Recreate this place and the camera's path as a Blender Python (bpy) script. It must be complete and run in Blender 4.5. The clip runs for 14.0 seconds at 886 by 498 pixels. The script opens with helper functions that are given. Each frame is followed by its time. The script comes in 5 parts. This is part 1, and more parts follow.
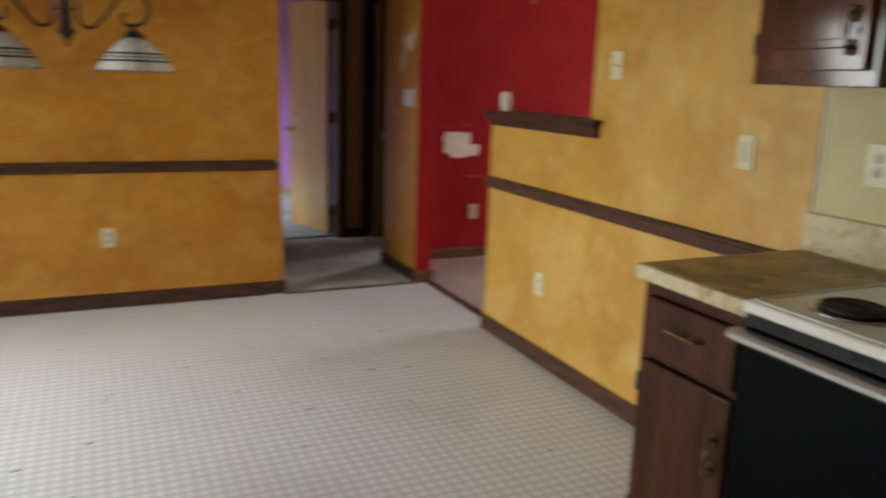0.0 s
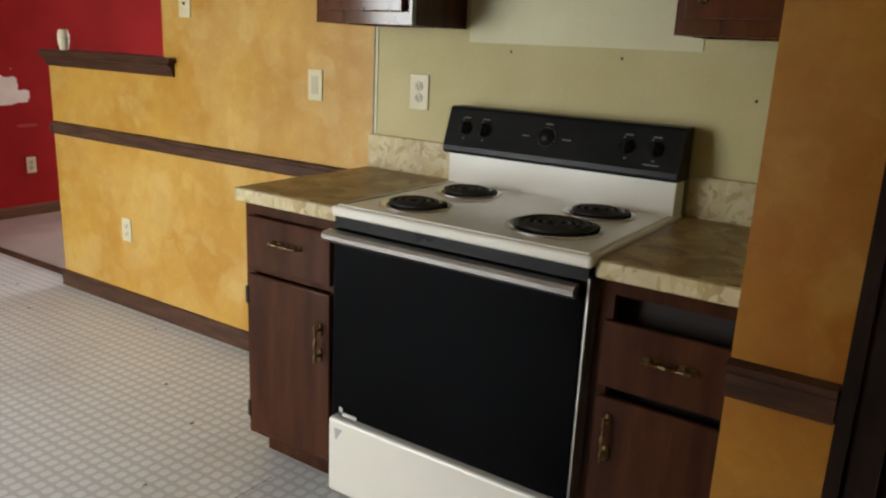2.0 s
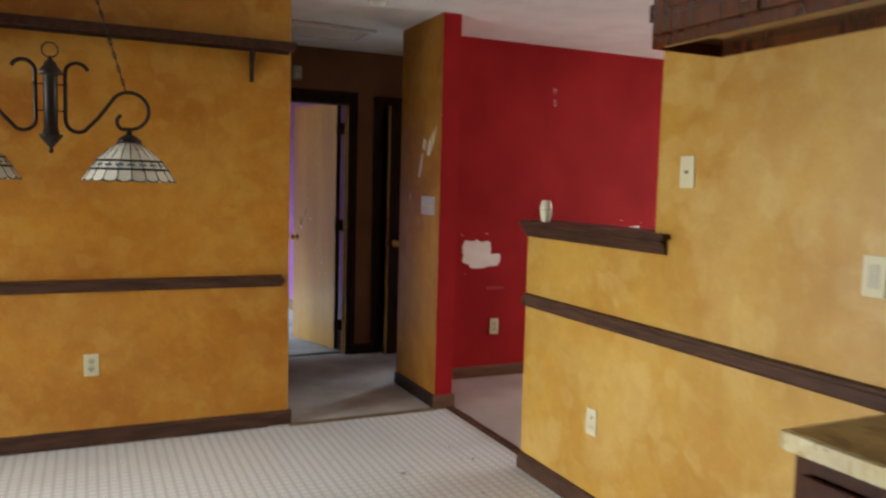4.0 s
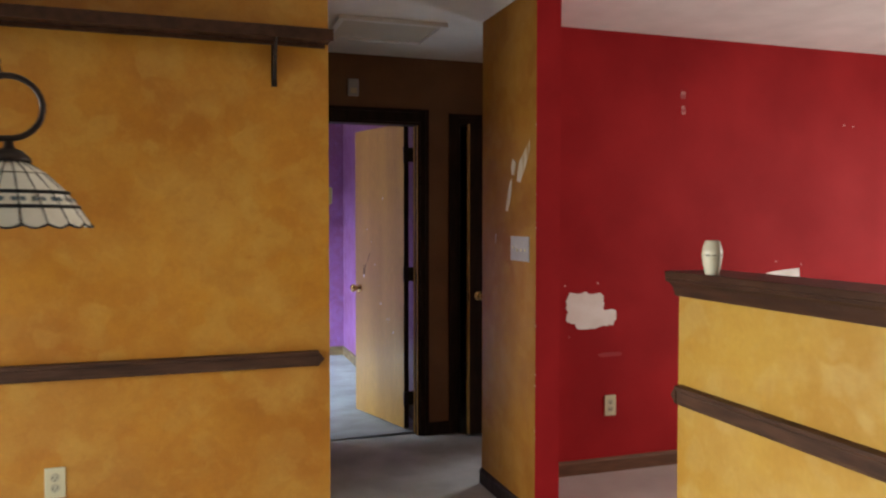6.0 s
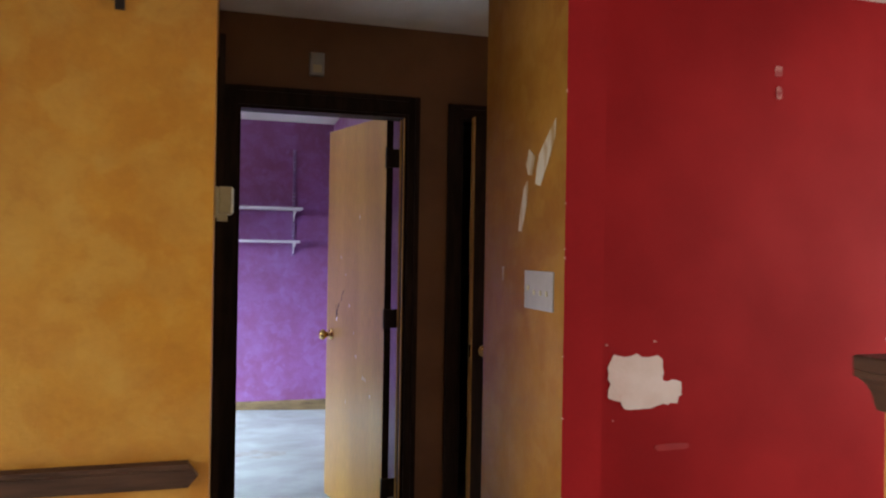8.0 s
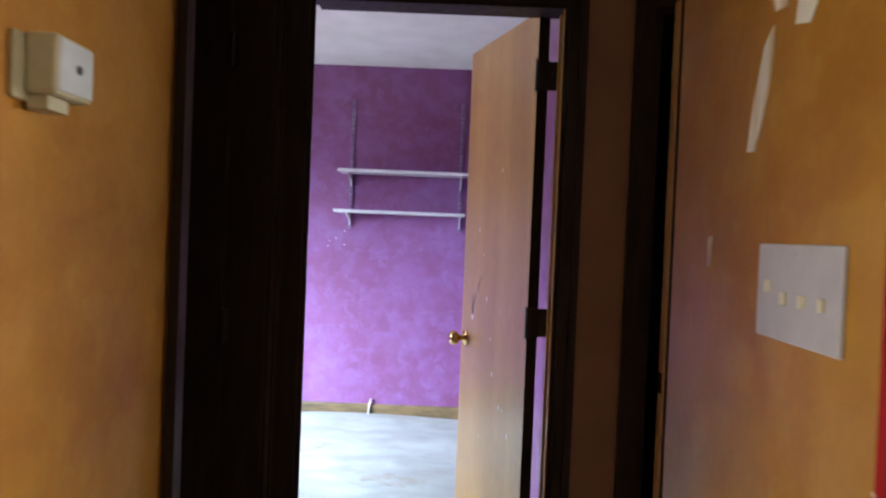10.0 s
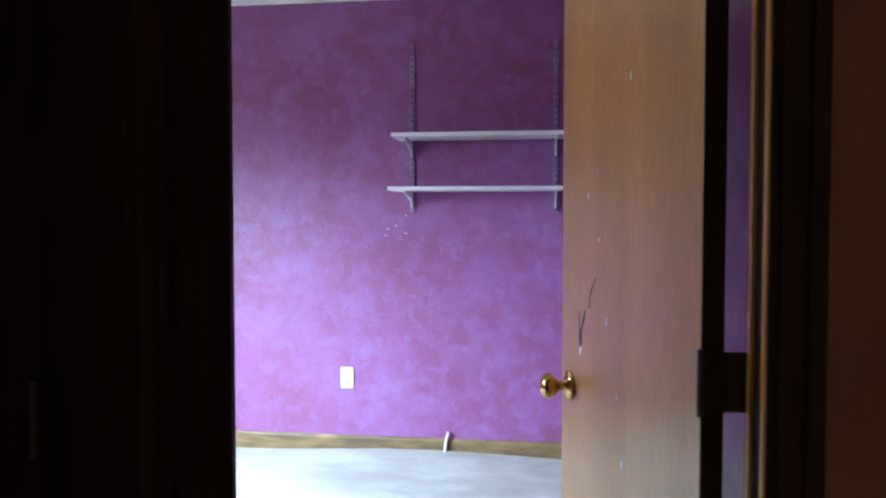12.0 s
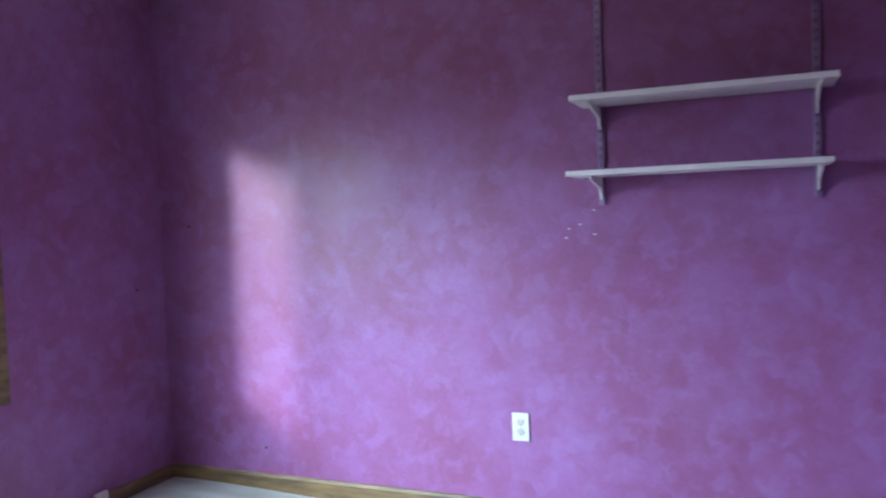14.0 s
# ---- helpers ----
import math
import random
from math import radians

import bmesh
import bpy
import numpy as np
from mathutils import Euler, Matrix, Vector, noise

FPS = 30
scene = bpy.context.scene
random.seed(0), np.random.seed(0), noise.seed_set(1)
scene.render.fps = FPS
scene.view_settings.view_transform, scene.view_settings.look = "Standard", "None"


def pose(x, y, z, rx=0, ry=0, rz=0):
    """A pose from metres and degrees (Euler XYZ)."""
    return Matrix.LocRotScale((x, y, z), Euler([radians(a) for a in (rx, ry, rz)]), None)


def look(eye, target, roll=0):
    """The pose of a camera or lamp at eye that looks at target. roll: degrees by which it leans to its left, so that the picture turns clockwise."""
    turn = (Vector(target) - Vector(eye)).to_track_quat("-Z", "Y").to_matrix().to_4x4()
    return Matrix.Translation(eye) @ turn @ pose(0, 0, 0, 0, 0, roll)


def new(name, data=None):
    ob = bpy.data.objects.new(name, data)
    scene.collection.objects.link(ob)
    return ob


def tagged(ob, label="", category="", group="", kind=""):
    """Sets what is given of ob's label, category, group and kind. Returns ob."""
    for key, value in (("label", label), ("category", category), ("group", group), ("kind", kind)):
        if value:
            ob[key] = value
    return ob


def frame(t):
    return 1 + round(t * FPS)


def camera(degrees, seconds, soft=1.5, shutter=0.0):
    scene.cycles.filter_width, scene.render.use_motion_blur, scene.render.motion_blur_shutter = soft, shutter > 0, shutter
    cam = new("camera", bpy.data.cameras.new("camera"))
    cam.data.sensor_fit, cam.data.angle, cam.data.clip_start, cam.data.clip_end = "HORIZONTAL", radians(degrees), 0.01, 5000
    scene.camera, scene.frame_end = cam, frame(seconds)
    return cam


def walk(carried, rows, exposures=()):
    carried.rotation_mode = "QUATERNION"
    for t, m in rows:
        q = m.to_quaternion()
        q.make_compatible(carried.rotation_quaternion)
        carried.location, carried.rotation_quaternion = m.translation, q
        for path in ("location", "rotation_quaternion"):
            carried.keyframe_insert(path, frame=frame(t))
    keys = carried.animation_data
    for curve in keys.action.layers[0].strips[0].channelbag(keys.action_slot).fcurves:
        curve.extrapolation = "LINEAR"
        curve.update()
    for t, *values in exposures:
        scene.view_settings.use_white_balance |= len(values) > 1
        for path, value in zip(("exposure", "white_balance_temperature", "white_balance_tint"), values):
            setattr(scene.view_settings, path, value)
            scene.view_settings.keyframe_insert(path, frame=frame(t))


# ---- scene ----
cam = camera(60, 14.0, soft=2.2, shutter=0.5)
PATH = [
    (0, (-1.995, -1.254, 1.384), (-1.183, 0.524, 0.959), 1.8),
    (0.5, (-2.047, -1.189, 1.377), (-0.756, 0.282, 0.965), 1.7),
    (1, (-2.054, -1.259, 1.361), (-0.539, -0.032, 0.914), 1.7),
    (1.5, (-2.11, -1.356, 1.343), (-0.519, -0.251, 0.843), 2.7),
    (2, (-2.189, -1.376, 1.351), (-0.577, -0.309, 0.839), 2.7),
    (2.5, (-2.263, -1.256, 1.393), (-0.694, -0.058, 1.07), -0.0),
    (3, (-2.214, -1.084, 1.41), (-0.838, 0.35, 1.188), -0.1),
    (3.5, (-2.084, -0.945, 1.417), (-1.025, 0.743, 1.243), 1.3),
    (3.6, (-2.035, -0.922, 1.417), (-1.04, 0.804, 1.243), 1.1),
    (4, (-1.956, -0.715, 1.405), (-1.119, 1.093, 1.238), 1.5),
    (4.2, (-1.923, -0.608, 1.405), (-1.102, 1.214, 1.309), 1.3),
    (6.3, (-1.363, 0.638, 1.4), (-0.766, 2.545, 1.345), 0.4),
    (6.5, (-1.289, 0.755, 1.4), (-0.701, 2.667, 1.402), 0.9),
    (7, (-1.131, 1.037, 1.411), (-0.598, 2.965, 1.408), 1.4),
    (7.2, (-1.094, 1.162, 1.406), (-0.518, 3.077, 1.419), 0.8),
    (9.3, (-0.559, 2.451, 1.317), (-0.212, 4.42, 1.295), 0.8),
    (9.5, (-0.513, 2.578, 1.307), (-0.264, 4.562, 1.277), 0.2),
    (10, (-0.404, 2.874, 1.326), (-0.412, 4.874, 1.285), 2.3),
    (10.5, (-0.376, 3.246, 1.303), (-0.44, 5.243, 1.225), 1.7),
    (11, (-0.367, 3.539, 1.295), (-0.527, 5.529, 1.167), 0.2),
    (11.5, (-0.349, 3.842, 1.297), (-0.678, 5.808, 1.138), 0.2),
    (12, (-0.367, 4.128, 1.295), (-0.634, 6.109, 1.218), 0.0),
    (12.5, (-0.383, 4.375, 1.288), (-0.865, 6.309, 1.123), 0.4),
    (13, (-0.376, 4.629, 1.299), (-1.076, 6.496, 1.137), 1.3),
    (13.5, (-0.432, 4.927, 1.289), (-1.093, 6.814, 1.227), -1.2),
    (14, (-0.51, 5.154, 1.319), (-1.275, 7.0, 1.23), -2.2),
]
walk(cam, [(t, look(eye, aim, roll)) for t, eye, aim, roll in PATH],
     exposures=[(0.0, -0.3), (1.0, -0.2), (1.5, 0.0), (2.0, 0.06), (2.5, 0.05), (3.0, 0.0), (3.5, -0.08), (4.2, -0.12), (6.5, 0.17), (7.2, 0.22),
                (9.5, 0.42), (10.5, 0.6), (11.0, 0.5), (11.5, 0.26), (12.0, 0.16), (12.5, 0.0), (13.0, -0.16), (14.0, -0.34)])

# ---- world, sun and window light ----
world = bpy.data.worlds.new("World")
scene.world = world
world.use_nodes = True
wn = world.node_tree
sky = wn.nodes.new("ShaderNodeTexSky")
sky.sky_type = 'NISHITA'
sky.sun_disc = False
sky.sun_elevation = radians(20)
sky.sun_rotation = radians(200)
wn.links.new(sky.outputs[0], wn.nodes["Background"].inputs[0])
wn.nodes["Background"].inputs[1].default_value = 0.1

SUN_WAY = Vector((0.45, 1.0, -0.275))
sun_data = bpy.data.lights.new("sun", 'SUN')
sun_data.energy, sun_data.angle, sun_data.color = 5.0, radians(6), (0.86, 0.93, 1.0)
sun = new("sun", sun_data)
sun.matrix_world = look((0, 0, 20), Vector((0, 0, 20)) + SUN_WAY)


def window_light(name, at, way, w, h, watts, color, spread):
    """Daylight in an opening; spread: how wide it fans out, degrees."""
    d = bpy.data.lights.new(name, 'AREA')
    d.shape, d.size, d.size_y, d.energy, d.color, d.spread = 'RECTANGLE', w, h, watts, color, radians(spread)
    ob = new(name, d)
    ob.matrix_world = look(at, Vector(at) + Vector(way))
    return ob


window_light("patio_daylight", (-4.15, 2.0, 1.02), (1.0, -0.12, -0.30), 2.2, 1.85, 57, (0.88, 0.935, 0.93), 100)
window_light("living_daylight", (4.45, 2.6, 1.35), (-1.0, -0.05, -0.2), 2.1, 1.4, 74, (0.98, 0.95, 0.90), 130)
window_light("bedroom_daylight", (-3.262, 6.36, 1.38), (1.0, 0.56, -1.0), 1.4, 1.2, 138, (0.58, 0.80, 1.0), 92)
window_light("lawn_bounce", (-3.258, 6.36, 1.38), (1.0, 0.05, 0.5), 1.4, 1.2, 9, (1.0, 0.88, 0.74), 140)
window_light("side_room_daylight", (2.95, 6.35, 1.4), (-1.0, -0.62, -0.35), 1.2, 1.1, 66, (0.86, 0.93, 1.0), 100)

# ---- materials ----


def material(name, a, b, scale=3.0, rough=0.6, metal=0.0, bump=0.15, grain=60.0, detail=5.0, c=None,
             stretch=(1, 1, 1), lo=0.35, hi=0.65, spec=0.5, coat=0.0, dirt=0.06, swirl=0.0):
    """Two or three tones mixed by coarse and fine noise, with grain relief."""
    m = bpy.data.materials.new(name)
    m.use_nodes = True
    nt = m.node_tree
    p = nt.nodes["Principled BSDF"]
    co = nt.nodes.new("ShaderNodeTexCoord")
    mp = nt.nodes.new("ShaderNodeMapping")
    mp.inputs["Scale"].default_value = stretch
    nt.links.new(co.outputs["Object"], mp.inputs[0])

    def tex(s, d):
        n = nt.nodes.new("ShaderNodeTexNoise")
        n.inputs["Scale"].default_value, n.inputs["Detail"].default_value = s, d
        nt.links.new(mp.outputs[0], n.inputs["Vector"])
        return n

    def ramp(src, x0, x1):
        r = nt.nodes.new("ShaderNodeMapRange")
        r.inputs[1].default_value, r.inputs[2].default_value = x0, x1
        nt.links.new(src, r.inputs[0])
        return r.outputs[0]

    def mix(f, x, y, kind='MIX'):
        n = nt.nodes.new("ShaderNodeMix")
        n.data_type, n.blend_type = 'RGBA', kind
        for sock, v in ((n.inputs[0], f), (n.inputs[6], x), (n.inputs[7], y)):
            if isinstance(v, (int, float)):
                sock.default_value = v
            elif isinstance(v, tuple):
                sock.default_value = (*v, 1.0)
            else:
                nt.links.new(v, sock)
        return n.outputs[2]

    big, fine = tex(scale, detail), tex(grain, 4.0)
    big.inputs["Distortion"].default_value = swirl
    col = mix(ramp(big.outputs[0], lo, hi), a, b)
    if c is not None:
        other = tex(scale * 0.45, 6.0)
        col = mix(ramp(other.outputs[0], 0.5, 0.72), col, c)
    col = mix(dirt, col, fine.outputs[0], 'OVERLAY')
    nt.links.new(col, p.inputs["Base Color"])
    p.inputs["Metallic"].default_value = metal
    p.inputs["Specular IOR Level"].default_value = spec
    p.inputs["Coat Weight"].default_value = coat
    p.inputs["Coat Roughness"].default_value = 0.15
    rr = nt.nodes.new("ShaderNodeMapRange")
    rr.inputs[3].default_value, rr.inputs[4].default_value = max(rough - 0.1, 0.03), min(rough + 0.12, 1.0)
    nt.links.new(big.outputs[0], rr.inputs[0])
    nt.links.new(rr.outputs[0], p.inputs["Roughness"])
    if bump:
        bn = nt.nodes.new("ShaderNodeBump")
        bn.inputs["Strength"].default_value, bn.inputs["Distance"].default_value = bump, 0.004
        nt.links.new(fine.outputs[0], bn.inputs["Height"])
        nt.links.new(bn.outputs[0], p.inputs["Normal"])
    return m


# gold hall paint taken down to brown; the hall's shade is in the colour
SHADED_WALL = material("shaded_gold_wall_paint", (0.205, 0.090, 0.034), (0.155, 0.065, 0.025), 3, 0.6, bump=0.1, grain=90)
RED = material("red_wall_paint", (0.37, 0.012, 0.014), (0.28, 0.008, 0.010), 2.0, 0.7, bump=0.1, grain=80, spec=0.12)
GREEN = material("pale_green_wall_paint", (0.56, 0.490, 0.262), (0.49, 0.425, 0.212), 2.6, 0.55, bump=0.08, grain=70, spec=0.2, detail=8)
PALE_PATCH = material("bare_wall_paint", (0.69, 0.655, 0.44), (0.62, 0.585, 0.385), 3.0, 0.55, bump=0.08, spec=0.25)


def trowelled_material(name, deep, mid, pale, size, cloud, stroke, streak, speck, gloss, gloss_rough):
    """Glaze rubbed on in short overlapping trowel strokes over soft clouds of colour."""
    m = bpy.data.materials.new(name)
    m.use_nodes = True
    nt = m.node_tree
    p = nt.nodes["Principled BSDF"]
    co = nt.nodes.new("ShaderNodeTexCoord")

    def noise(s, d, vec):
        n = nt.nodes.new("ShaderNodeTexNoise")
        n.inputs["Scale"].default_value, n.inputs["Detail"].default_value, n.inputs["Roughness"].default_value = s, d, 0.62
        nt.links.new(vec, n.inputs["Vector"])
        return n

    def span(src, x0, x1, y0=0.0, y1=1.0):
        n = nt.nodes.new("ShaderNodeMapRange")
        for k, v in enumerate((x0, x1, y0, y1)):
            n.inputs[k + 1].default_value = v
        nt.links.new(src, n.inputs[0])
        return n.outputs[0]

    def mix(f, x, y, kind='MIX'):
        n = nt.nodes.new("ShaderNodeMix")
        n.data_type, n.blend_type = 'RGBA', kind
        for sock, v in ((n.inputs[0], f), (n.inputs[6], x), (n.inputs[7], y)):
            if isinstance(v, float):
                sock.default_value = v
            elif isinstance(v, tuple):
                sock.default_value = (*v, 1.0)
            else:
                nt.links.new(v, sock)
        return n.outputs[2]

    obj = co.outputs["Object"]
    col = mix(span(noise(cloud, 7, obj).outputs[0], 0.34, 0.62), deep, mid)
    wobble = noise(size * 0.9, 5, obj)
    for k, (s, f) in enumerate(((size, stroke), (size * 2.8, stroke))):
        warped = mix(0.16 / (k + 1), obj, wobble.outputs["Color"], 'LINEAR_LIGHT')
        cell = nt.nodes.new("ShaderNodeTexVoronoi")
        cell.feature = 'SMOOTH_F1'
        cell.inputs["Scale"].default_value, cell.inputs["Smoothness"].default_value = s, 0.6
        nt.links.new(warped, cell.inputs["Vector"])
        sep = nt.nodes.new("ShaderNodeSeparateColor")
        nt.links.new(cell.outputs["Color"], sep.inputs[0])
        col = mix(span(sep.outputs[0], 0.5, 0.95, 0.0, f), col, pale)
        col = mix(span(sep.outputs[1], 0.6, 0.95, 0.0, f * 0.8), col, deep)
    scratch = noise(13, 9, mix(0.1, obj, wobble.outputs["Color"], 'LINEAR_LIGHT'))
    col = mix(span(scratch.outputs[0], 0.52, 0.66, 0.0, streak), col, pale)
    col = mix(span(scratch.outputs[0], 0.47, 0.35, 0.0, streak), col, deep)
    fine = noise(55, 6, obj)
    col = mix(speck, col, fine.outputs[0], 'OVERLAY')
    nt.links.new(col, p.inputs["Base Color"])
    nt.links.new(span(wobble.outputs[0], 0.3, 0.7, 0.34, 0.56), p.inputs["Roughness"])
    p.inputs["Specular IOR Level"].default_value = 0.4
    p.inputs["Coat Weight"].default_value = gloss
    p.inputs["Coat IOR"].default_value = 1.5
    p.inputs["Coat Roughness"].default_value = gloss_rough
    bn = nt.nodes.new("ShaderNodeBump")
    bn.inputs["Strength"].default_value, bn.inputs["Distance"].default_value = 0.35, 0.004
    nt.links.new(fine.outputs[0], bn.inputs["Height"])
    nt.links.new(bn.outputs[0], p.inputs["Normal"])
    return m


PURPLE = trowelled_material("purple_trowelled_paint", (0.205, 0.056, 0.145), (0.244, 0.087, 0.242), (0.278, 0.139, 0.360), 6.0, 2.2, 0.34, 0.34, 0.14, 0.22, 0.42)
YELLOW = trowelled_material("yellow_sponged_paint", (0.375, 0.130, 0.007), (0.505, 0.218, 0.018), (0.57, 0.315, 0.060), 3.8, 2.0, 0.42, 0.26, 0.12, 0.12, 0.4)
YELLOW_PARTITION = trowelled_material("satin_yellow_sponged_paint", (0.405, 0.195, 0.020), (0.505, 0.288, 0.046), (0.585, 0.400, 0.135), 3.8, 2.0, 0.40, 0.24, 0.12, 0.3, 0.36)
# tones at about two thirds of YELLOW's, with little sheen
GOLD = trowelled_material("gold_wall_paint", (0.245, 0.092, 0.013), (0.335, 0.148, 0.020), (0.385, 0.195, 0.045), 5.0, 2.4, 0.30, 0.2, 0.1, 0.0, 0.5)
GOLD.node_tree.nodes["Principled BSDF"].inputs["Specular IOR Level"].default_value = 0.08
BEIGE = material("beige_wall_paint", (0.62, 0.55, 0.45), (0.57, 0.50, 0.40), 2, 0.7)
CEILING = material("textured_white_ceiling", (0.80, 0.76, 0.72), (0.72, 0.68, 0.64), 5, 0.9, bump=0.9, grain=120, dirt=0.12)
DARKWOOD = material("dark_stained_wood", (0.070, 0.030, 0.017), (0.040, 0.017, 0.010), 5, 0.42, bump=0.15, grain=40, stretch=(6, 1, 6), spec=0.2)
TRIM = material("dark_wood_trim", (0.092, 0.044, 0.027), (0.050, 0.025, 0.016), 6, 0.5, bump=0.2, grain=60, stretch=(1, 1, 8), spec=0.15)
BROWNTRIM = material("brown_wood_trim", (0.17, 0.080, 0.045), (0.11, 0.052, 0.030), 6, 0.5, bump=0.2, grain=60, stretch=(1, 1, 8), spec=0.15)
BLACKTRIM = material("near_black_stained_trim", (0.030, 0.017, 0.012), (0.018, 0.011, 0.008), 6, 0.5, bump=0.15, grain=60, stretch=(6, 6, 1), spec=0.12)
CABINET = material("dull_walnut_stained_cabinet", (0.072, 0.0235, 0.0105), (0.034, 0.0115, 0.0055), 5, 0.46, bump=0.08, grain=50, stretch=(4, 4, 0.6), coat=0.3, spec=0.03, dirt=0.15)
# lighter, glossier copy of CABINET that puts window glare on the wall cabinets
CABINET_GLARE = material("walnut_cabinet_with_glare", (0.100, 0.027, 0.010), (0.050, 0.0135, 0.0055), 5, 0.4, bump=0.05, grain=50, stretch=(4, 4, 0.6), coat=1.0, spec=0.03, dirt=0.15)
CABINET_GLARE.node_tree.nodes["Principled BSDF"].inputs["Coat Roughness"].default_value = 0.10
CABINET_GLARE.node_tree.nodes["Principled BSDF"].inputs["Coat IOR"].default_value = 1.8
CABINET_IN = material("cabinet_dark_inside", (0.02, 0.01, 0.007), (0.012, 0.007, 0.005), 6, 0.7)
OAK = material("golden_birch_door", (0.53, 0.268, 0.053), (0.42, 0.198, 0.039), 2.2, 0.42, bump=0.1, grain=45, stretch=(2.5, 2.5, 0.35), c=(0.40, 0.19, 0.06), lo=0.36, hi=0.64, detail=10, dirt=0.28, coat=0.3)
OAKTRIM = material("worn_brown_baseboard", (0.21, 0.13, 0.055), (0.11, 0.066, 0.03), 7, 0.55, bump=0.2, detail=9, dirt=0.25, c=(0.085, 0.055, 0.03), stretch=(1, 1, 6))
CARPET = material("grey_beige_carpet", (0.52, 0.49, 0.46), (0.38, 0.35, 0.315), 3.2, 0.95, bump=1.0, grain=260, spec=0.1, dirt=0.3)
CARPET_PINK = material("pinkish_carpet", (0.46, 0.38, 0.35), (0.38, 0.31, 0.28), 2.2, 0.95, bump=1.0, grain=260, spec=0.1, dirt=0.3)
CARPET_PALE = material("pale_stained_carpet", (0.41, 0.405, 0.39), (0.325, 0.315, 0.295), 5.5, 0.95, bump=1.0, grain=240, spec=0.1, dirt=0.3, c=(0.29, 0.275, 0.255), swirl=0.5, stretch=(0.7, 1.3, 1))
WHITE = material("white_enamel", (0.81, 0.775, 0.69), (0.76, 0.72, 0.63), 2, 0.22, bump=0.0, dirt=0.02)
CREAM = material("cream_plastic", (0.62, 0.56, 0.36), (0.58, 0.52, 0.33), 4, 0.35, bump=0.0, dirt=0.02)
WHITEPLASTIC = material("white_plastic", (0.60, 0.58, 0.53), (0.56, 0.54, 0.49), 4, 0.4, bump=0.0, dirt=0.03)
SPACKLE = material("white_primer", (0.78, 0.74, 0.68), (0.70, 0.64, 0.56), 9, 0.7, bump=0.4)
BLACKGLASS = material("black_oven_glass", (0.0025, 0.0025, 0.003), (0.004, 0.004, 0.005), 3, 0.14, bump=0.0, dirt=0.0, spec=0.03)
BLACK = material("black_enamel", (0.005, 0.005, 0.0055), (0.008, 0.008, 0.008), 6, 0.30, bump=0.0, dirt=0.0, spec=0.16)
COIL = material("burner_coil_steel", (0.018, 0.016, 0.015), (0.03, 0.025, 0.022), 20, 0.55, 0.3, bump=0.2)
CHROME = material("worn_chrome", (0.62, 0.60, 0.57), (0.50, 0.48, 0.45), 14, 0.22, 1.0, bump=0.05)
ALU = material("brushed_aluminium", (0.55, 0.53, 0.50), (0.47, 0.45, 0.42), 14, 0.34, 1.0, bump=0.05, stretch=(1, 0.1, 1))
BRASS = material("polished_brass", (0.80, 0.56, 0.24), (0.66, 0.44, 0.17), 14, 0.16, 1.0, bump=0.0)
OLDBRASS = material("antique_brass", (0.20, 0.13, 0.06), (0.10, 0.065, 0.03), 40, 0.35, 1.0, bump=0.1)
IRON = material("dark_bronze_iron", (0.035, 0.022, 0.017), (0.022, 0.014, 0.011), 20, 0.45, 0.5, bump=0.1)
BLUEFILM = material("blue_protective_film", (0.10, 0.36, 0.62), (0.085, 0.31, 0.56), 8, 0.25, bump=0.05)
HOODCREAM = material("cream_enamel", (0.74, 0.70, 0.50), (0.70, 0.66, 0.46), 3, 0.28, bump=0.0, dirt=0.02)
GREYSLOT = material("dark_slot", (0.10, 0.095, 0.085), (0.08, 0.075, 0.07), 8, 0.6)
CERAMIC = material("speckled_cream_ceramic", (0.66, 0.59, 0.43), (0.50, 0.42, 0.28), 40, 0.25, bump=0.1, lo=0.52, hi=0.8)
GLASSWHITE = material("opal_art_glass", (0.80, 0.78, 0.68), (0.70, 0.67, 0.56), 12, 0.2, bump=0.05)
GLASSBLUE = material("slate_blue_art_glass", (0.10, 0.14, 0.17), (0.16, 0.20, 0.22), 20, 0.2, bump=0.05)
LEAD = material("lead_came", (0.03, 0.03, 0.03), (0.02, 0.02, 0.02), 20, 0.5, 0.6)
GROUND = material("grass_ground", (0.06, 0.09, 0.035), (0.09, 0.10, 0.05), 0.6, 0.95, bump=0.6)
SOCKETGREY = material("grey_socket_plastic", (0.47, 0.455, 0.42), (0.42, 0.41, 0.38), 20, 0.45, bump=0.0)
SOCKETTAN = material("aged_socket_plastic", (0.49, 0.44, 0.31), (0.44, 0.39, 0.27), 20, 0.45, bump=0.0)
BUFF = material("buff_plastic", (0.62, 0.56, 0.39), (0.57, 0.51, 0.34), 8, 0.45, bump=0.0)
# darker, tanner version of CREAM
TANCREAM = material("tan_cream_plastic", (0.36, 0.315, 0.185), (0.32, 0.275, 0.155), 12, 0.5, bump=0.05, dirt=0.08)
INK = material("dark_print", (0.05, 0.045, 0.04), (0.04, 0.035, 0.03), 20, 0.6, bump=0.0)
# white switch plate plastic, darkened for the shade it hangs in
SHADEDPLASTIC = material("shaded_white_plastic", (0.38, 0.335, 0.32), (0.33, 0.29, 0.275), 12, 0.5, bump=0.05)
DIMPRINT = material("dim_grey_print", (0.15, 0.15, 0.145), (0.12, 0.12, 0.115), 20, 0.5, bump=0.0)
GREYPRINT = material("grey_print", (0.42, 0.42, 0.40), (0.36, 0.36, 0.34), 20, 0.5, bump=0.0)
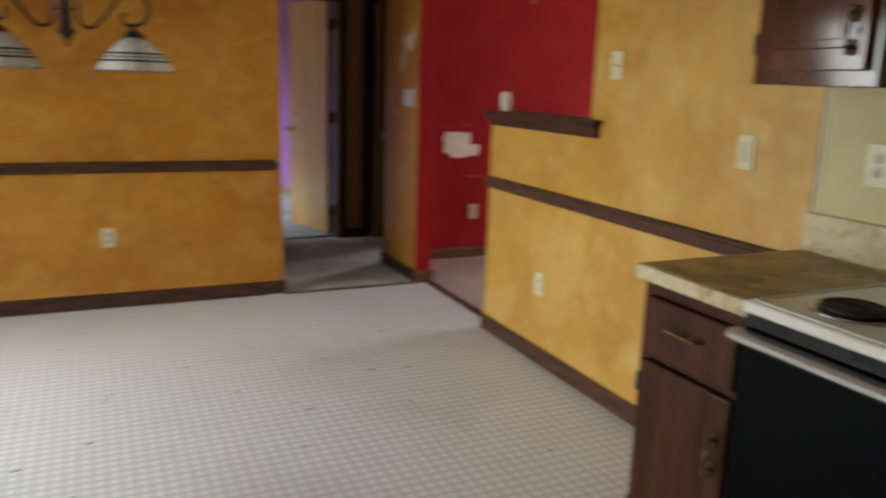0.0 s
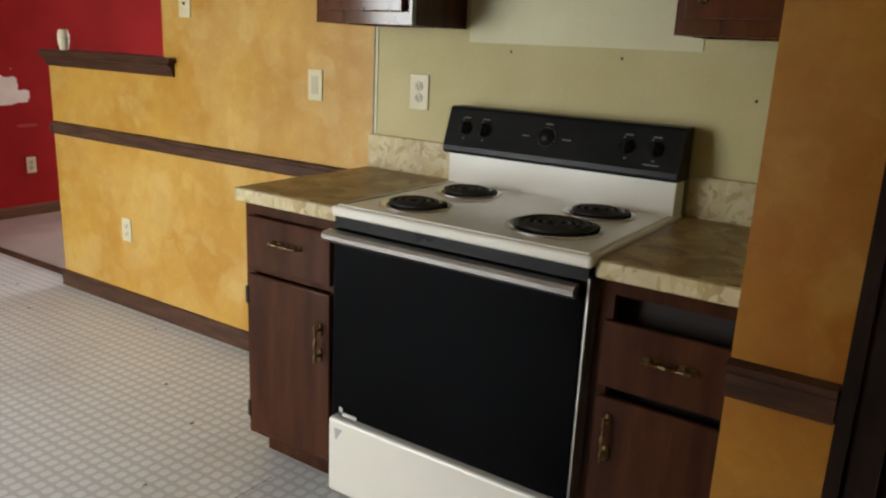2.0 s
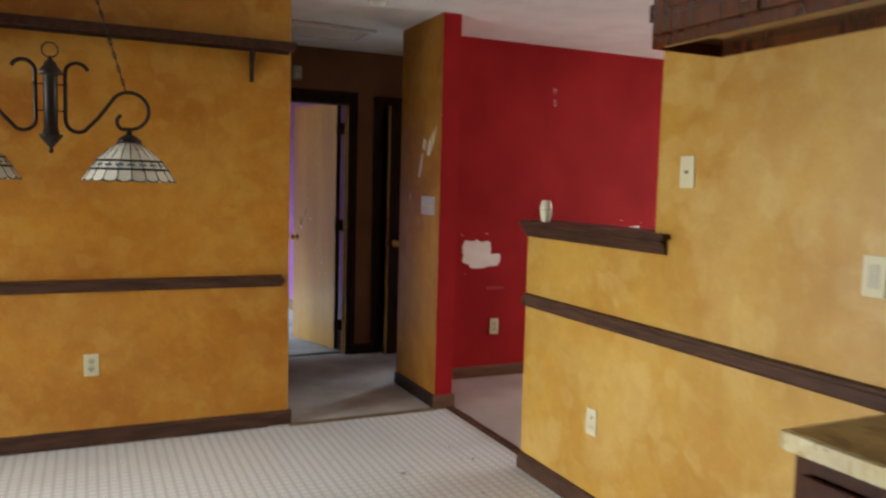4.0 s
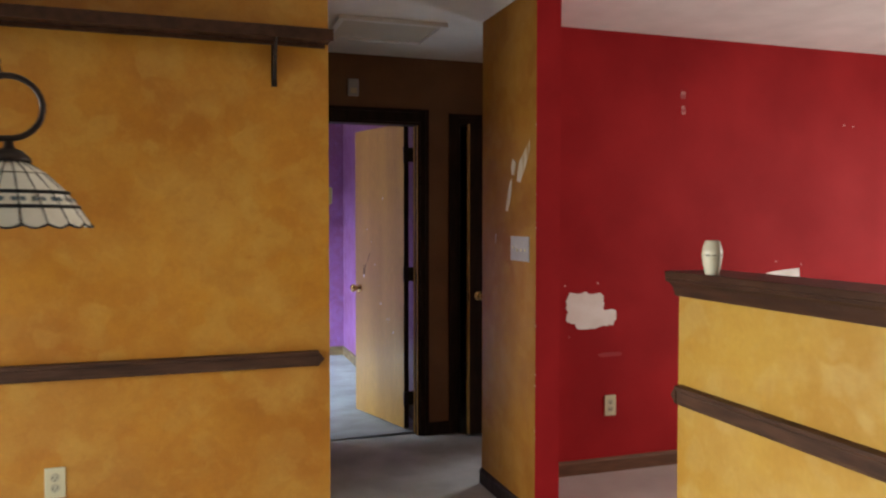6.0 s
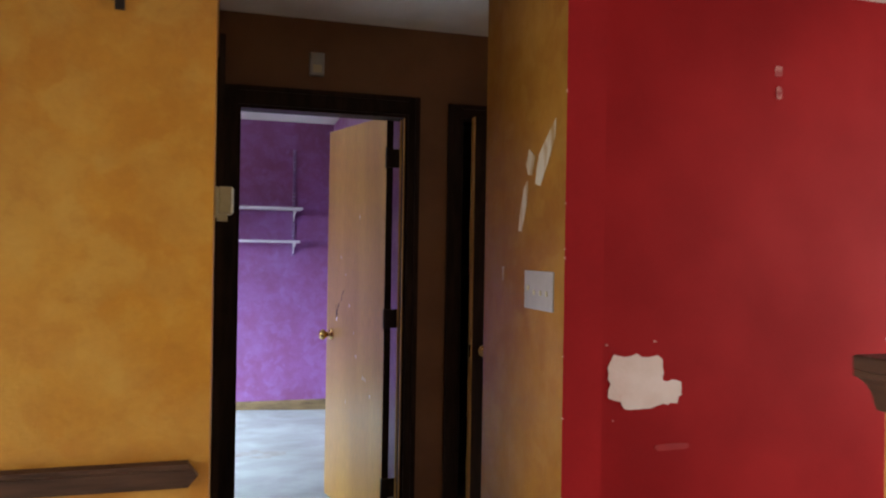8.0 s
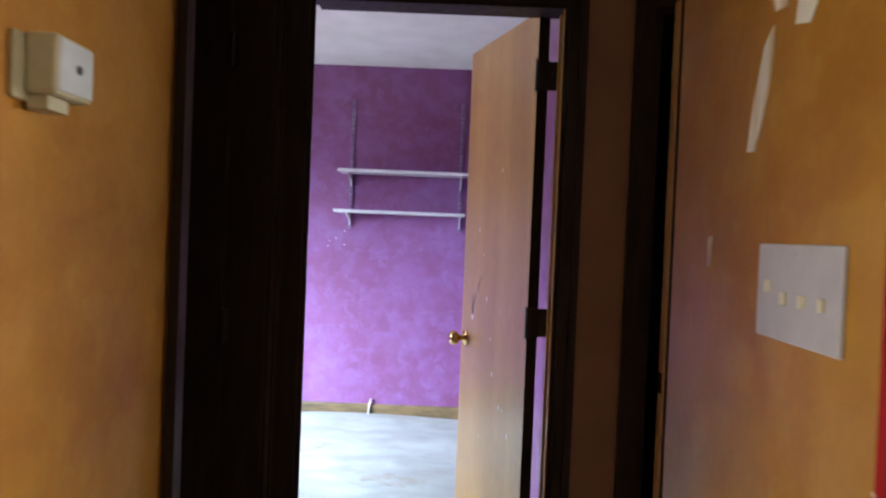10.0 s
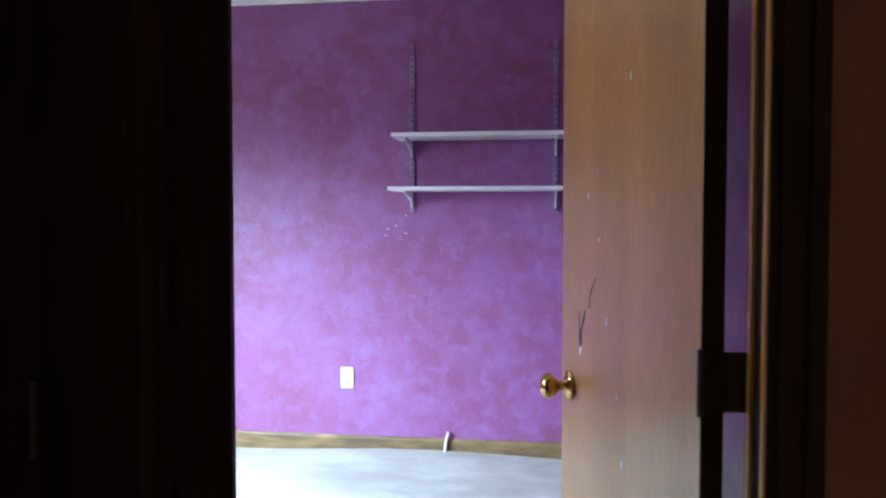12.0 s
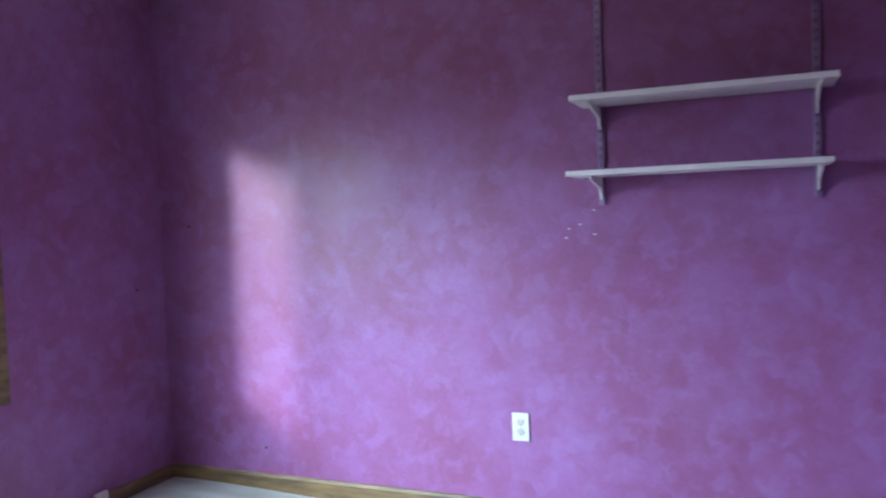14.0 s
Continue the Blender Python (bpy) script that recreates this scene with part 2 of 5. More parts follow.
AMBER = material("amber_plastic", (0.56, 0.49, 0.34), (0.50, 0.42, 0.28), 20, 0.4, bump=0.0)
STAIN = material("carpet_stain", (0.29, 0.255, 0.22), (0.36, 0.33, 0.30), 14, 0.95, bump=0.8, grain=240, spec=0.1)
SHELFWHITE = material("white_melamine", (0.72, 0.70, 0.70), (0.64, 0.62, 0.63), 6, 0.35, bump=0.05)
STANDARD = material("purple_smeared_metal", (0.30, 0.22, 0.36), (0.22, 0.12, 0.27), 16, 0.4, 0.3, bump=0.1)


def vinyl_material():
    """Sheet vinyl with a small printed lattice of pale rounded squares, scuffed."""
    m = bpy.data.materials.new("patterned_sheet_vinyl")
    m.use_nodes = True
    nt = m.node_tree
    p = nt.nodes["Principled BSDF"]
    co = nt.nodes.new("ShaderNodeTexCoord")

    def math(op, x, y=0.0):
        n = nt.nodes.new("ShaderNodeMath")
        n.operation = op
        for sock, v in zip(n.inputs, (x, y)):
            if isinstance(v, (int, float)):
                sock.default_value = v
            else:
                nt.links.new(v, sock)
        return n.outputs[0]

    sep = nt.nodes.new("ShaderNodeSeparateXYZ")
    nt.links.new(co.outputs["Object"], sep.inputs[0])
    pitch = 0.046
    cells = [math('ABSOLUTE', math('SUBTRACT', math('FRACT', math('DIVIDE', sep.outputs[n], pitch)), 0.5)) for n in (0, 1)]
    r = math('ADD', math('POWER', cells[0], 3.0), math('POWER', cells[1], 3.0))
    dot = nt.nodes.new("ShaderNodeMapRange")
    dot.inputs[1].default_value, dot.inputs[2].default_value = 0.075, 0.022
    nt.links.new(r, dot.inputs[0])
    noise_a = nt.nodes.new("ShaderNodeTexNoise")
    noise_a.inputs["Scale"].default_value, noise_a.inputs["Detail"].default_value = 1.6, 6
    nt.links.new(co.outputs["Object"], noise_a.inputs["Vector"])
    noise_b = nt.nodes.new("ShaderNodeTexNoise")
    noise_b.inputs["Scale"].default_value, noise_b.inputs["Detail"].default_value = 35, 4
    nt.links.new(co.outputs["Object"], noise_b.inputs["Vector"])
    mix1 = nt.nodes.new("ShaderNodeMix")
    mix1.data_type = 'RGBA'
    mix1.inputs[6].default_value, mix1.inputs[7].default_value = (0.545, 0.555, 0.55, 1), (0.745, 0.76, 0.76, 1)
    nt.links.new(dot.outputs[0], mix1.inputs[0])
    grime = nt.nodes.new("ShaderNodeMapRange")
    grime.inputs[1].default_value, grime.inputs[2].default_value, grime.inputs[4].default_value = 0.5, 0.8, 0.35
    nt.links.new(noise_a.outputs[0], grime.inputs[0])
    mix2 = nt.nodes.new("ShaderNodeMix")
    mix2.data_type = 'RGBA'
    nt.links.new(grime.outputs[0], mix2.inputs[0])
    nt.links.new(mix1.outputs[2], mix2.inputs[6])
    mix2.inputs[7].default_value = (0.33, 0.28, 0.23, 1)
    nt.links.new(mix2.outputs[2], p.inputs["Base Color"])
    rough = nt.nodes.new("ShaderNodeMapRange")
    rough.inputs[3].default_value, rough.inputs[4].default_value = 0.26, 0.5
    nt.links.new(noise_b.outputs[0], rough.inputs[0])
    nt.links.new(rough.outputs[0], p.inputs["Roughness"])
    bn = nt.nodes.new("ShaderNodeBump")
    bn.inputs["Strength"].default_value, bn.inputs["Distance"].default_value = 0.25, 0.002
    nt.links.new(dot.outputs[0], bn.inputs["Height"])
    nt.links.new(bn.outputs[0], p.inputs["Normal"])
    return m


def laminate_material(name, dark, mid, pale, size=17):
    """Printed stone laminate: broken angular flakes in tan, brown and cream."""
    m = bpy.data.materials.new(name)
    m.use_nodes = True
    nt = m.node_tree
    p = nt.nodes["Principled BSDF"]
    co = nt.nodes.new("ShaderNodeTexCoord")
    vo = nt.nodes.new("ShaderNodeTexVoronoi")
    vo.inputs["Scale"].default_value = size
    vo.inputs["Randomness"].default_value = 1.0
    no = nt.nodes.new("ShaderNodeTexNoise")
    no.inputs["Scale"].default_value, no.inputs["Detail"].default_value = 9, 6
    warp = nt.nodes.new("ShaderNodeMix")
    warp.data_type = 'RGBA'
    warp.blend_type = 'LINEAR_LIGHT'
    warp.inputs[0].default_value = 0.09
    nt.links.new(co.outputs["Object"], no.inputs["Vector"])
    nt.links.new(co.outputs["Object"], warp.inputs[6])
    nt.links.new(no.outputs["Color"], warp.inputs[7])
    nt.links.new(warp.outputs[2], vo.inputs["Vector"])
    sep = nt.nodes.new("ShaderNodeSeparateColor")
    nt.links.new(vo.outputs["Color"], sep.inputs[0])
    ramp = nt.nodes.new("ShaderNodeValToRGB")
    ramp.color_ramp.elements[0].color, ramp.color_ramp.elements[1].color = (*dark, 1), (*pale, 1)
    e = ramp.color_ramp.elements.new(0.45)
    e.color = (*mid, 1)
    nt.links.new(sep.outputs[0], ramp.inputs[0])
    mx = nt.nodes.new("ShaderNodeMix")
    mx.data_type, mx.blend_type = 'RGBA', 'OVERLAY'
    mx.inputs[0].default_value = 0.45
    nt.links.new(ramp.outputs[0], mx.inputs[6])
    nt.links.new(no.outputs[0], mx.inputs[7])
    nt.links.new(mx.outputs[2], p.inputs["Base Color"])
    p.inputs["Roughness"].default_value = 0.4
    p.inputs["Specular IOR Level"].default_value = 0.25
    return m


def glass_material():
    m = bpy.data.materials.new("window_glass")
    m.use_nodes = True
    p = m.node_tree.nodes["Principled BSDF"]
    p.inputs["Transmission Weight"].default_value = 1.0
    p.inputs["Roughness"].default_value = 0.0
    p.inputs["IOR"].default_value = 1.45
    return m


VINYL = vinyl_material()
COUNTER = laminate_material("stone_print_laminate", (0.19, 0.115, 0.040), (0.31, 0.205, 0.080), (0.40, 0.29, 0.13))
COUNTEREDGE = laminate_material("pale_stone_print_laminate", (0.41, 0.30, 0.14), (0.56, 0.46, 0.25), (0.64, 0.56, 0.36), 42)
GLASS = glass_material()

# ---- building helpers ----
PLACE = {}


def box(bm, x0, x1, y0, y1, z0, z1, bevel=0.0):
    """Adds a box; bevel rounds its edges."""
    r = bmesh.ops.create_cube(bm, size=1.0, matrix=Matrix.Translation(((x0 + x1) / 2, (y0 + y1) / 2, (z0 + z1) / 2))
                              @ Matrix.Diagonal((abs(x1 - x0), abs(y1 - y0), abs(z1 - z0), 1)))
    if bevel:
        edges = list({e for v in r["verts"] for e in v.link_edges})
        bmesh.ops.bevel(bm, geom=edges, offset=bevel, segments=2, profile=0.5, affect='EDGES')
    return bm


def boxed(*spans, bevel=0.0):
    bm = bmesh.new()
    for s in spans:
        box(bm, *s, bevel=bevel)
    return bm


def lathe(bm, outline, m=Matrix(), segs=24):
    """Turns an outline of (radius, height) about the z axis of m."""
    rings = []
    for r, h in outline:
        if r < 1e-5:
            rings.append([bm.verts.new(m @ Vector((0, 0, h)))])
        else:
            rings.append([bm.verts.new(m @ Vector((r * math.cos(2 * math.pi * k / segs), r * math.sin(2 * math.pi * k / segs), h))) for k in range(segs)])
    for a, b in zip(rings, rings[1:]):
        for k in range(segs):
            j = (k + 1) % segs
            if len(a) == 1 and len(b) > 1:
                bm.faces.new((a[0], b[k], b[j]))
            elif len(b) == 1 and len(a) > 1:
                bm.faces.new((a[k], b[0], a[j]))
            elif len(a) > 1:
                bm.faces.new((a[k], b[k], b[j], a[j]))
    return bm


def tube(bm, pts, r, segs=8, taper=None):
    """A round bar along points."""
    pts = [Vector(p) for p in pts]
    rings, side = [], None
    for n, p in enumerate(pts):
        way = (pts[min(n + 1, len(pts) - 1)] - pts[max(n - 1, 0)]).normalized()
        if side is None:
            side = way.orthogonal().normalized()
        side = (side - way * side.dot(way)).normalized()
        up = way.cross(side)
        rad = r if taper is None else r * (1 + (taper - 1) * n / (len(pts) - 1))
        rings.append([bm.verts.new(p + rad * (side * math.cos(2 * math.pi * k / segs) + up * math.sin(2 * math.pi * k / segs))) for k in range(segs)])
    for a, b in zip(rings, rings[1:]):
        for k in range(segs):
            bm.faces.new((a[k], a[(k + 1) % segs], b[(k + 1) % segs], b[k]))
    bm.faces.new(rings[0][::-1])
    bm.faces.new(rings[-1])
    return bm


def prism(bm, outline, axis, a, b):
    """Sweeps a closed outline along an axis from a to b. The outline's pairs are the two other axes in x, y, z order."""
    def at(u, v, w):
        return {"x": (w, u, v), "y": (u, w, v), "z": (u, v, w)}[axis]
    one = [bm.verts.new(at(u, v, a)) for u, v in outline]
    two = [bm.verts.new(at(u, v, b)) for u, v in outline]
    bm.faces.new(one)
    bm.faces.new(two[::-1])
    for k in range(len(one)):
        j = (k + 1) % len(one)
        bm.faces.new((one[k], two[k], two[j], one[j]))
    return bm


def finish(name, bm, mats, smooth=False):
    bmesh.ops.recalc_face_normals(bm, faces=bm.faces)
    me = bpy.data.meshes.new(name)
    bm.to_mesh(me)
    bm.free()
    for m in (mats if isinstance(mats, (list, tuple)) else [mats]):
        me.materials.append(m)
    if smooth:
        for poly in me.polygons:
            poly.use_smooth = True
    return me


def thing(name, at, label, category, group="", kind=""):
    """An Empty at a thing's base; its parts are given in world metres."""
    ob = new(name)
    ob.empty_display_size = 0.05
    m = at if isinstance(at, Matrix) else Matrix.Translation(at)
    ob.matrix_world = m
    PLACE[ob] = m
    return tagged(ob, label, category, group, kind)


def part(name, bm, mat, parent, label="", smooth=False):
    bm.transform(PLACE[parent].inverted())
    ob = new(name, finish(name, bm, mat, smooth))
    ob.parent = parent
    PLACE[ob] = PLACE[parent]
    return tagged(ob, label)


def single(name, bm, mat, label, category, kind="", smooth=False, group=""):
    """A thing of one mesh, its origin at its base."""
    xs = [v.co for v in bm.verts]
    base = Vector((sum(v.x for v in xs) / len(xs), sum(v.y for v in xs) / len(xs), min(v.z for v in xs)))
    bm.transform(Matrix.Translation(-base))
    ob = new(name, finish(name, bm, mat, smooth))
    ob.location = base
    PLACE[ob] = Matrix.Translation(base)
    return tagged(ob, label, category, group, kind)


def wall(name, axis, f0, f1, u0, u1, faces, label, z0=0.0, z1=2.44, holes=()):
    """A wall whose thickness runs f0..f1 across and whose length runs u0..u1 along axis, with openings
    (u0, u1, z0, z1) right through it. faces: a material for each facing, '' for the rest."""
    us = sorted({u0, u1, *[h[k] for h in holes for k in (0, 1)]})
    zs = sorted({z0, z1, *[h[k] for h in holes for k in (2, 3)]})
    us, zs = [u for u in us if u0 <= u <= u1], [z for z in zs if z0 <= z <= z1]
    bm = bmesh.new()
    solid = {}
    for i in range(len(us) - 1):
        for j in range(len(zs) - 1):
            uc, zc = (us[i] + us[i + 1]) / 2, (zs[j] + zs[j + 1]) / 2
            solid[i, j] = not any(h[0] < uc < h[1] and h[2] < zc < h[3] for h in holes)

    def at(f, u, z):
        return (f, u, z) if axis == "y" else (u, f, z)

    def quad(*c):
        bm.faces.new([bm.verts.new(at(*p)) for p in c])

    for (i, j), full in solid.items():
        if not full:
            continue
        a, b, c, d = us[i], us[i + 1], zs[j], zs[j + 1]
        quad((f0, a, c), (f0, b, c), (f0, b, d), (f0, a, d))
        quad((f1, a, c), (f1, a, d), (f1, b, d), (f1, b, c))
        if not solid.get((i - 1, j)):
            quad((f0, a, c), (f0, a, d), (f1, a, d), (f1, a, c))
        if not solid.get((i + 1, j)):
            quad((f0, b, c), (f1, b, c), (f1, b, d), (f0, b, d))
        if not solid.get((i, j - 1)):
            quad((f0, a, c), (f1, a, c), (f1, b, c), (f0, b, c))
        if not solid.get((i, j + 1)):
            quad((f0, a, d), (f0, b, d), (f1, b, d), (f1, a, d))
    bmesh.ops.remove_doubles(bm, verts=bm.verts, dist=1e-5)
    keys = list(faces)
    me = finish(name, bm, [faces[k] for k in keys])
    for poly in me.polygons:
        n = poly.normal
        ax = max(range(3), key=lambda k: abs(n[k]))
        side = ("+" if n[ax] > 0 else "-") + "xyz"[ax]
        poly.material_index = keys.index(side) if side in keys else keys.index("")
    ob = new(name, me)
    PLACE[ob] = Matrix()
    return tagged(ob, label, "wall", "", "structure")


def piece(name, bm, mat, label, category, smooth=False):
    ob = new(name, finish(name, bm, mat, smooth))
    PLACE[ob] = Matrix()
    return tagged(ob, label, category, "", "structure")


# ---- floors, ceiling, ground ----
piece("floor", boxed((-4.2, 0.10, -3.2, 3.57, -0.06, 0.0)), VINYL, "worn grey-beige sheet vinyl floor with small printed squares", "floor")
piece("carpet_hall", boxed((-1.04, 0.10, 3.57, 5.255, -0.06, 0.006), (0.10, 3.0, 4.24, 5.255, -0.06, 0.006)), CARPET, "grey-brown worn hall carpet", "carpet")
piece("carpet_living_room", boxed((0.10, 4.5, -1.5, 4.24, -0.06, 0.008)), CARPET_PINK, "pinkish grey living room carpet", "carpet")


def carpet_z(x, y):
    """The loose bedroom carpet lies in low waves and rises towards the far wall."""
    u = min(max((y - 6.3) / 1.7, 0.0), 1.0)
    return 0.018 + 0.045 * u * u * (3 - 2 * u) + (0.004 + 0.008 * u) * math.sin(3.1 * x + 1.7 * math.sin(1.3 * y)) + 0.003 * math.sin(5 * y + 2 * x)


bm = bmesh.new()
NX, NY = 60, 54
grid = [[bm.verts.new((-3.23 + 3.23 * i / NX, 5.255 + 2.855 * j / NY, carpet_z(-3.23 + 3.23 * i / NX, 5.255 + 2.855 * j / NY))) for j in range(NY + 1)] for i in range(NX + 1)]
for i in range(NX):
    for j in range(NY):
        bm.faces.new((grid[i][j], grid[i + 1][j], grid[i + 1][j + 1], grid[i][j + 1]))
box(bm, -3.23, 0.0, 5.255, 8.11, -0.06, 0.0)
piece("carpet_bedroom", bm, CARPET_PALE, "pale grey loose bedroom carpet with brown stains", "carpet", smooth=True)
piece("carpet_side_room", boxed((0.1, 3.0, 5.255, 8.11, -0.06, 0.006)), CARPET, "grey carpet in the side room", "carpet")
piece("carpet_dark_room", boxed((-3.23, -1.04, 3.71, 5.2, -0.06, 0.006)), CARPET, "grey carpet in the unlit room", "carpet")
piece("floor_pantry", boxed((-0.84, 0.0, -3.2, -1.25, 0.001, 0.004)), VINYL, "vinyl floor in the pantry", "floor")
piece("ceiling", boxed((-4.32, 4.62, -3.32, 3.71, 2.44, 2.56), (-3.35, 4.62, 3.71, 8.23, 2.44, 2.56)), CEILING, "off-white stippled ceiling", "ceiling")
piece("ground", boxed((-300, 300, -300, 300, -0.4, -0.3)), GROUND, "grassy ground outside the house", "ground")

# ---- walls ----
wall("wall_kitchen_east", "y", 0.0, 0.12, -3.2, 0.405, {"": BEIGE, "-x": GREEN}, "pale olive painted wall behind the stove")
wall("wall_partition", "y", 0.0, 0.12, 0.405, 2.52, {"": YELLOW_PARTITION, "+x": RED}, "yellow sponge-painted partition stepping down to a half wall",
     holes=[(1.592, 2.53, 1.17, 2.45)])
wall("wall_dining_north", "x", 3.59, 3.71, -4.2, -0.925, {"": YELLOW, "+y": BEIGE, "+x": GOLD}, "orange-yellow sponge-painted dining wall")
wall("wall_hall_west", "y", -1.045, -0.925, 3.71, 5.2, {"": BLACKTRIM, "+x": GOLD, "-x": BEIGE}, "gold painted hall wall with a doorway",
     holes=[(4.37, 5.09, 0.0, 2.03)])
wall("wall_hall_stub", "y", 0.0, 0.12, 3.58, 4.24, {"": RED, "-x": GOLD, "+y": SHADED_WALL}, "gold painted hall stub wall with a red end")
wall("wall_living_north", "x", 4.188, 4.24, 0.12, 4.5, {"": RED, "+y": SHADED_WALL}, "deep red living room wall with patches")
wall("wall_hall_north", "x", 5.2, 5.31, -3.35, 3.0, {"": BLACKTRIM, "-y": SHADED_WALL, "+y": PURPLE}, "wall at the end of the hall, gold darkened to brown for shade",
     holes=[(-0.93, -0.059, 0.0, 2.03), (0.205, 0.955, 0.0, 2.03), (1.3, 2.05, 0.0, 2.03)])
wall("wall_bedroom_north", "x", 8.11, 8.23, -3.35, 3.1, {"": BEIGE, "-y": PURPLE}, "purple sponge-painted bedroom wall")
wall("wall_bedroom_west", "y", -3.35, -3.23, 5.31, 8.11, {"": BEIGE, "+x": PURPLE}, "purple sponge-painted bedroom wall with a window",
     holes=[(5.55, 7.16, 0.72, 2.03)])
wall("wall_bedroom_east", "y", 0.0, 0.1, 5.31, 8.11, {"": BEIGE, "-x": PURPLE}, "purple sponge-painted bedroom side wall")
wall("wall_closet_east", "y", 1.1, 1.2, 5.31, 8.11, {"": BEIGE}, "beige wall between closet and side room")
wall("wall_side_room_east", "y", 3.0, 3.1, 4.24, 8.11, {"": BEIGE}, "beige wall at the far end of the hall",
     holes=[(5.7, 7.0, 0.8, 2.0)])
wall("wall_dining_west", "y", -4.32, -4.2, -3.2, 3.71, {"": BEIGE, "+x": YELLOW}, "yellow sponge-painted wall with a patio door",
     holes=[(0.86, 3.12, 0.0, 2.0)])
wall("wall_unlit_room_west", "y", -3.35, -3.23, 3.71, 5.2, {"": BEIGE}, "beige wall of the unlit room")
wall("wall_kitchen_south", "x", -3.32, -3.2, -4.32, 0.12, {"": BEIGE, "+y": YELLOW}, "yellow sponge-painted kitchen wall")
wall("wall_pantry_west", "y", -0.96, -0.84, -3.2, -1.13, {"": YELLOW}, "yellow sponge-painted pantry wall with a doorway",
     holes=[(-2.12, -1.365, 0.0, 2.03)])
wall("wall_pantry_north", "x", -1.25, -1.13, -0.84, 0.0, {"": GREEN}, "painted wall beside the counter")
wall("wall_living_east", "y", 4.5, 4.62, -1.5, 4.24, {"": BEIGE, "-x": RED}, "red living room wall with a window",
     holes=[(1.5, 3.75, 0.6, 2.1)])
wall("wall_living_south", "x", -1.62, -1.5, 0.12, 4.62, {"": BEIGE}, "beige living room wall")

piece("wall_seam", boxed((-0.004, 0.0, 0.396, 0.402, 1.03, 1.405)), GREYSLOT, "dark gap along the wallboard edge", "wall")
piece("wall_seam_bead", boxed((-0.0035, 0.0, 0.385, 0.3955, 1.03, 1.405)), PALE_PATCH, "pale torn wallboard edge", "wall")
# bare paint where an old hood hung
piece("wall_bare_patch", boxed((-0.003, 0.0, -0.748, 0.006, 1.366, 1.73)), PALE_PATCH, "paler unpainted patch above the stove", "wall")


for y, z in ((-0.15, 1.342), (-0.518, 1.338), (-0.905, 1.245)):
    piece("wall_hole", lathe(bmesh.new(), [(0, 0), (0.0045, 0), (0.0035, 0.0015), (0, 0.0015)], pose(0, y, z, 0, -90, 0), 9), INK, "small dark screw hole in the olive wall", "hole")

# ---- windows (outside the view, they let the day in) ----
def window_unit(name, axis, f, u0, u1, z0, z1, label, bars):
    ob = thing(name, (f, (u0 + u1) / 2, z0) if axis == "y" else ((u0 + u1) / 2, f, z0), label, "window", "", "structure")

    def bar(a, b, c, d, t=0.03):
        return boxed((f - t, f + t, a, b, c, d)) if axis == "y" else boxed((a, b, f - t, f + t, c, d))
    bm = bmesh.new()
    for a, b, c, d in ((u0, u1, z0, z0 + 0.05), (u0, u1, z1 - 0.05, z1), (u0, u0 + 0.05, z0 + 0.05, z1 - 0.05), (u1 - 0.05, u1, z0 + 0.05, z1 - 0.05)):
        box(bm, *((f - 0.03, f + 0.03, a, b, c, d) if axis == "y" else (a, b, f - 0.03, f + 0.03, c, d)))
    part("window_frame", bm, WHITEPLASTIC, ob)
    for u in bars:
        part("mullion", bar(u - 0.03, u + 0.03, z0 + 0.05, z1 - 0.05, 0.025), WHITEPLASTIC, ob)
    edges = [u0 + 0.05, *bars, u1 - 0.05]
    for a, b in zip(edges, edges[1:]):
        pane = part("pane", bar(a + 0.03, b - 0.03, z0 + 0.05, z1 - 0.05, 0.003), GLASS, ob)
        pane.visible_shadow = False
    return ob


window_unit("window_1", "y", -3.30, 5.55, 7.16, 0.72, 2.03, "white framed bedroom window", [6.2])
window_unit("window_2", "y", 4.56, 1.5, 3.75, 0.6, 2.1, "white framed living room window", [2.625])
window_unit("window_3", "y", 3.06, 5.7, 7.0, 0.8, 2.0, "white framed side room window", [6.35])
window_unit("patio_door", "y", -4.26, 0.86, 3.12, 0.0, 2.0, "sliding glass patio door with a white frame", [1.99])
# unseen screen, added over the bedroom window's sliding half to dim the sun
scr = bpy.data.materials.new("sun_dimming_screen")
scr.use_nodes = True
sn = scr.node_tree
clear = sn.nodes.new("ShaderNodeBsdfTransparent")
blend = sn.nodes.new("ShaderNodeMixShader")
blend.inputs[0].default_value = 0.62
sn.nodes["Principled BSDF"].inputs["Base Color"].default_value = (0.05, 0.05, 0.05, 1)
sn.links.new(clear.outputs[0], blend.inputs[1])
sn.links.new(sn.nodes["Principled BSDF"].outputs[0], blend.inputs[2])
sn.links.new(blend.outputs[0], sn.nodes["Material Output"].inputs[0])
part("sun_dimming_screen", boxed((-3.342, -3.340, 5.60, 6.17, 0.77, 1.98)), scr, bpy.data.objects["window_1"], "unseen dark screen that dims half the window")
# bedroom window casing
bm = boxed((-3.23, -3.215, 7.16, 7.235, 0.65, 2.1), (-3.23, -3.215, 5.475, 5.55, 0.65, 2.1), (-3.23, -3.215, 5.55, 7.16, 2.03, 2.1), (-3.23, -3.195, 5.55, 7.16, 0.65, 0.72))
piece("window_trim", bm, OAKTRIM, "yellow-brown wooden window casing", "trim")

# ---- baseboards, chair rails, casings ----
BASE = [(0, 0), (0.014, 0), (0.014, 0.072), (0.009, 0.084), (0, 0.088)]
RAIL = [(0, 0.0), (0.012, 0.002), (0.017, 0.014), (0.017, 0.044), (0.026, 0.052), (0.026, 0.062), (0, 0.066)]


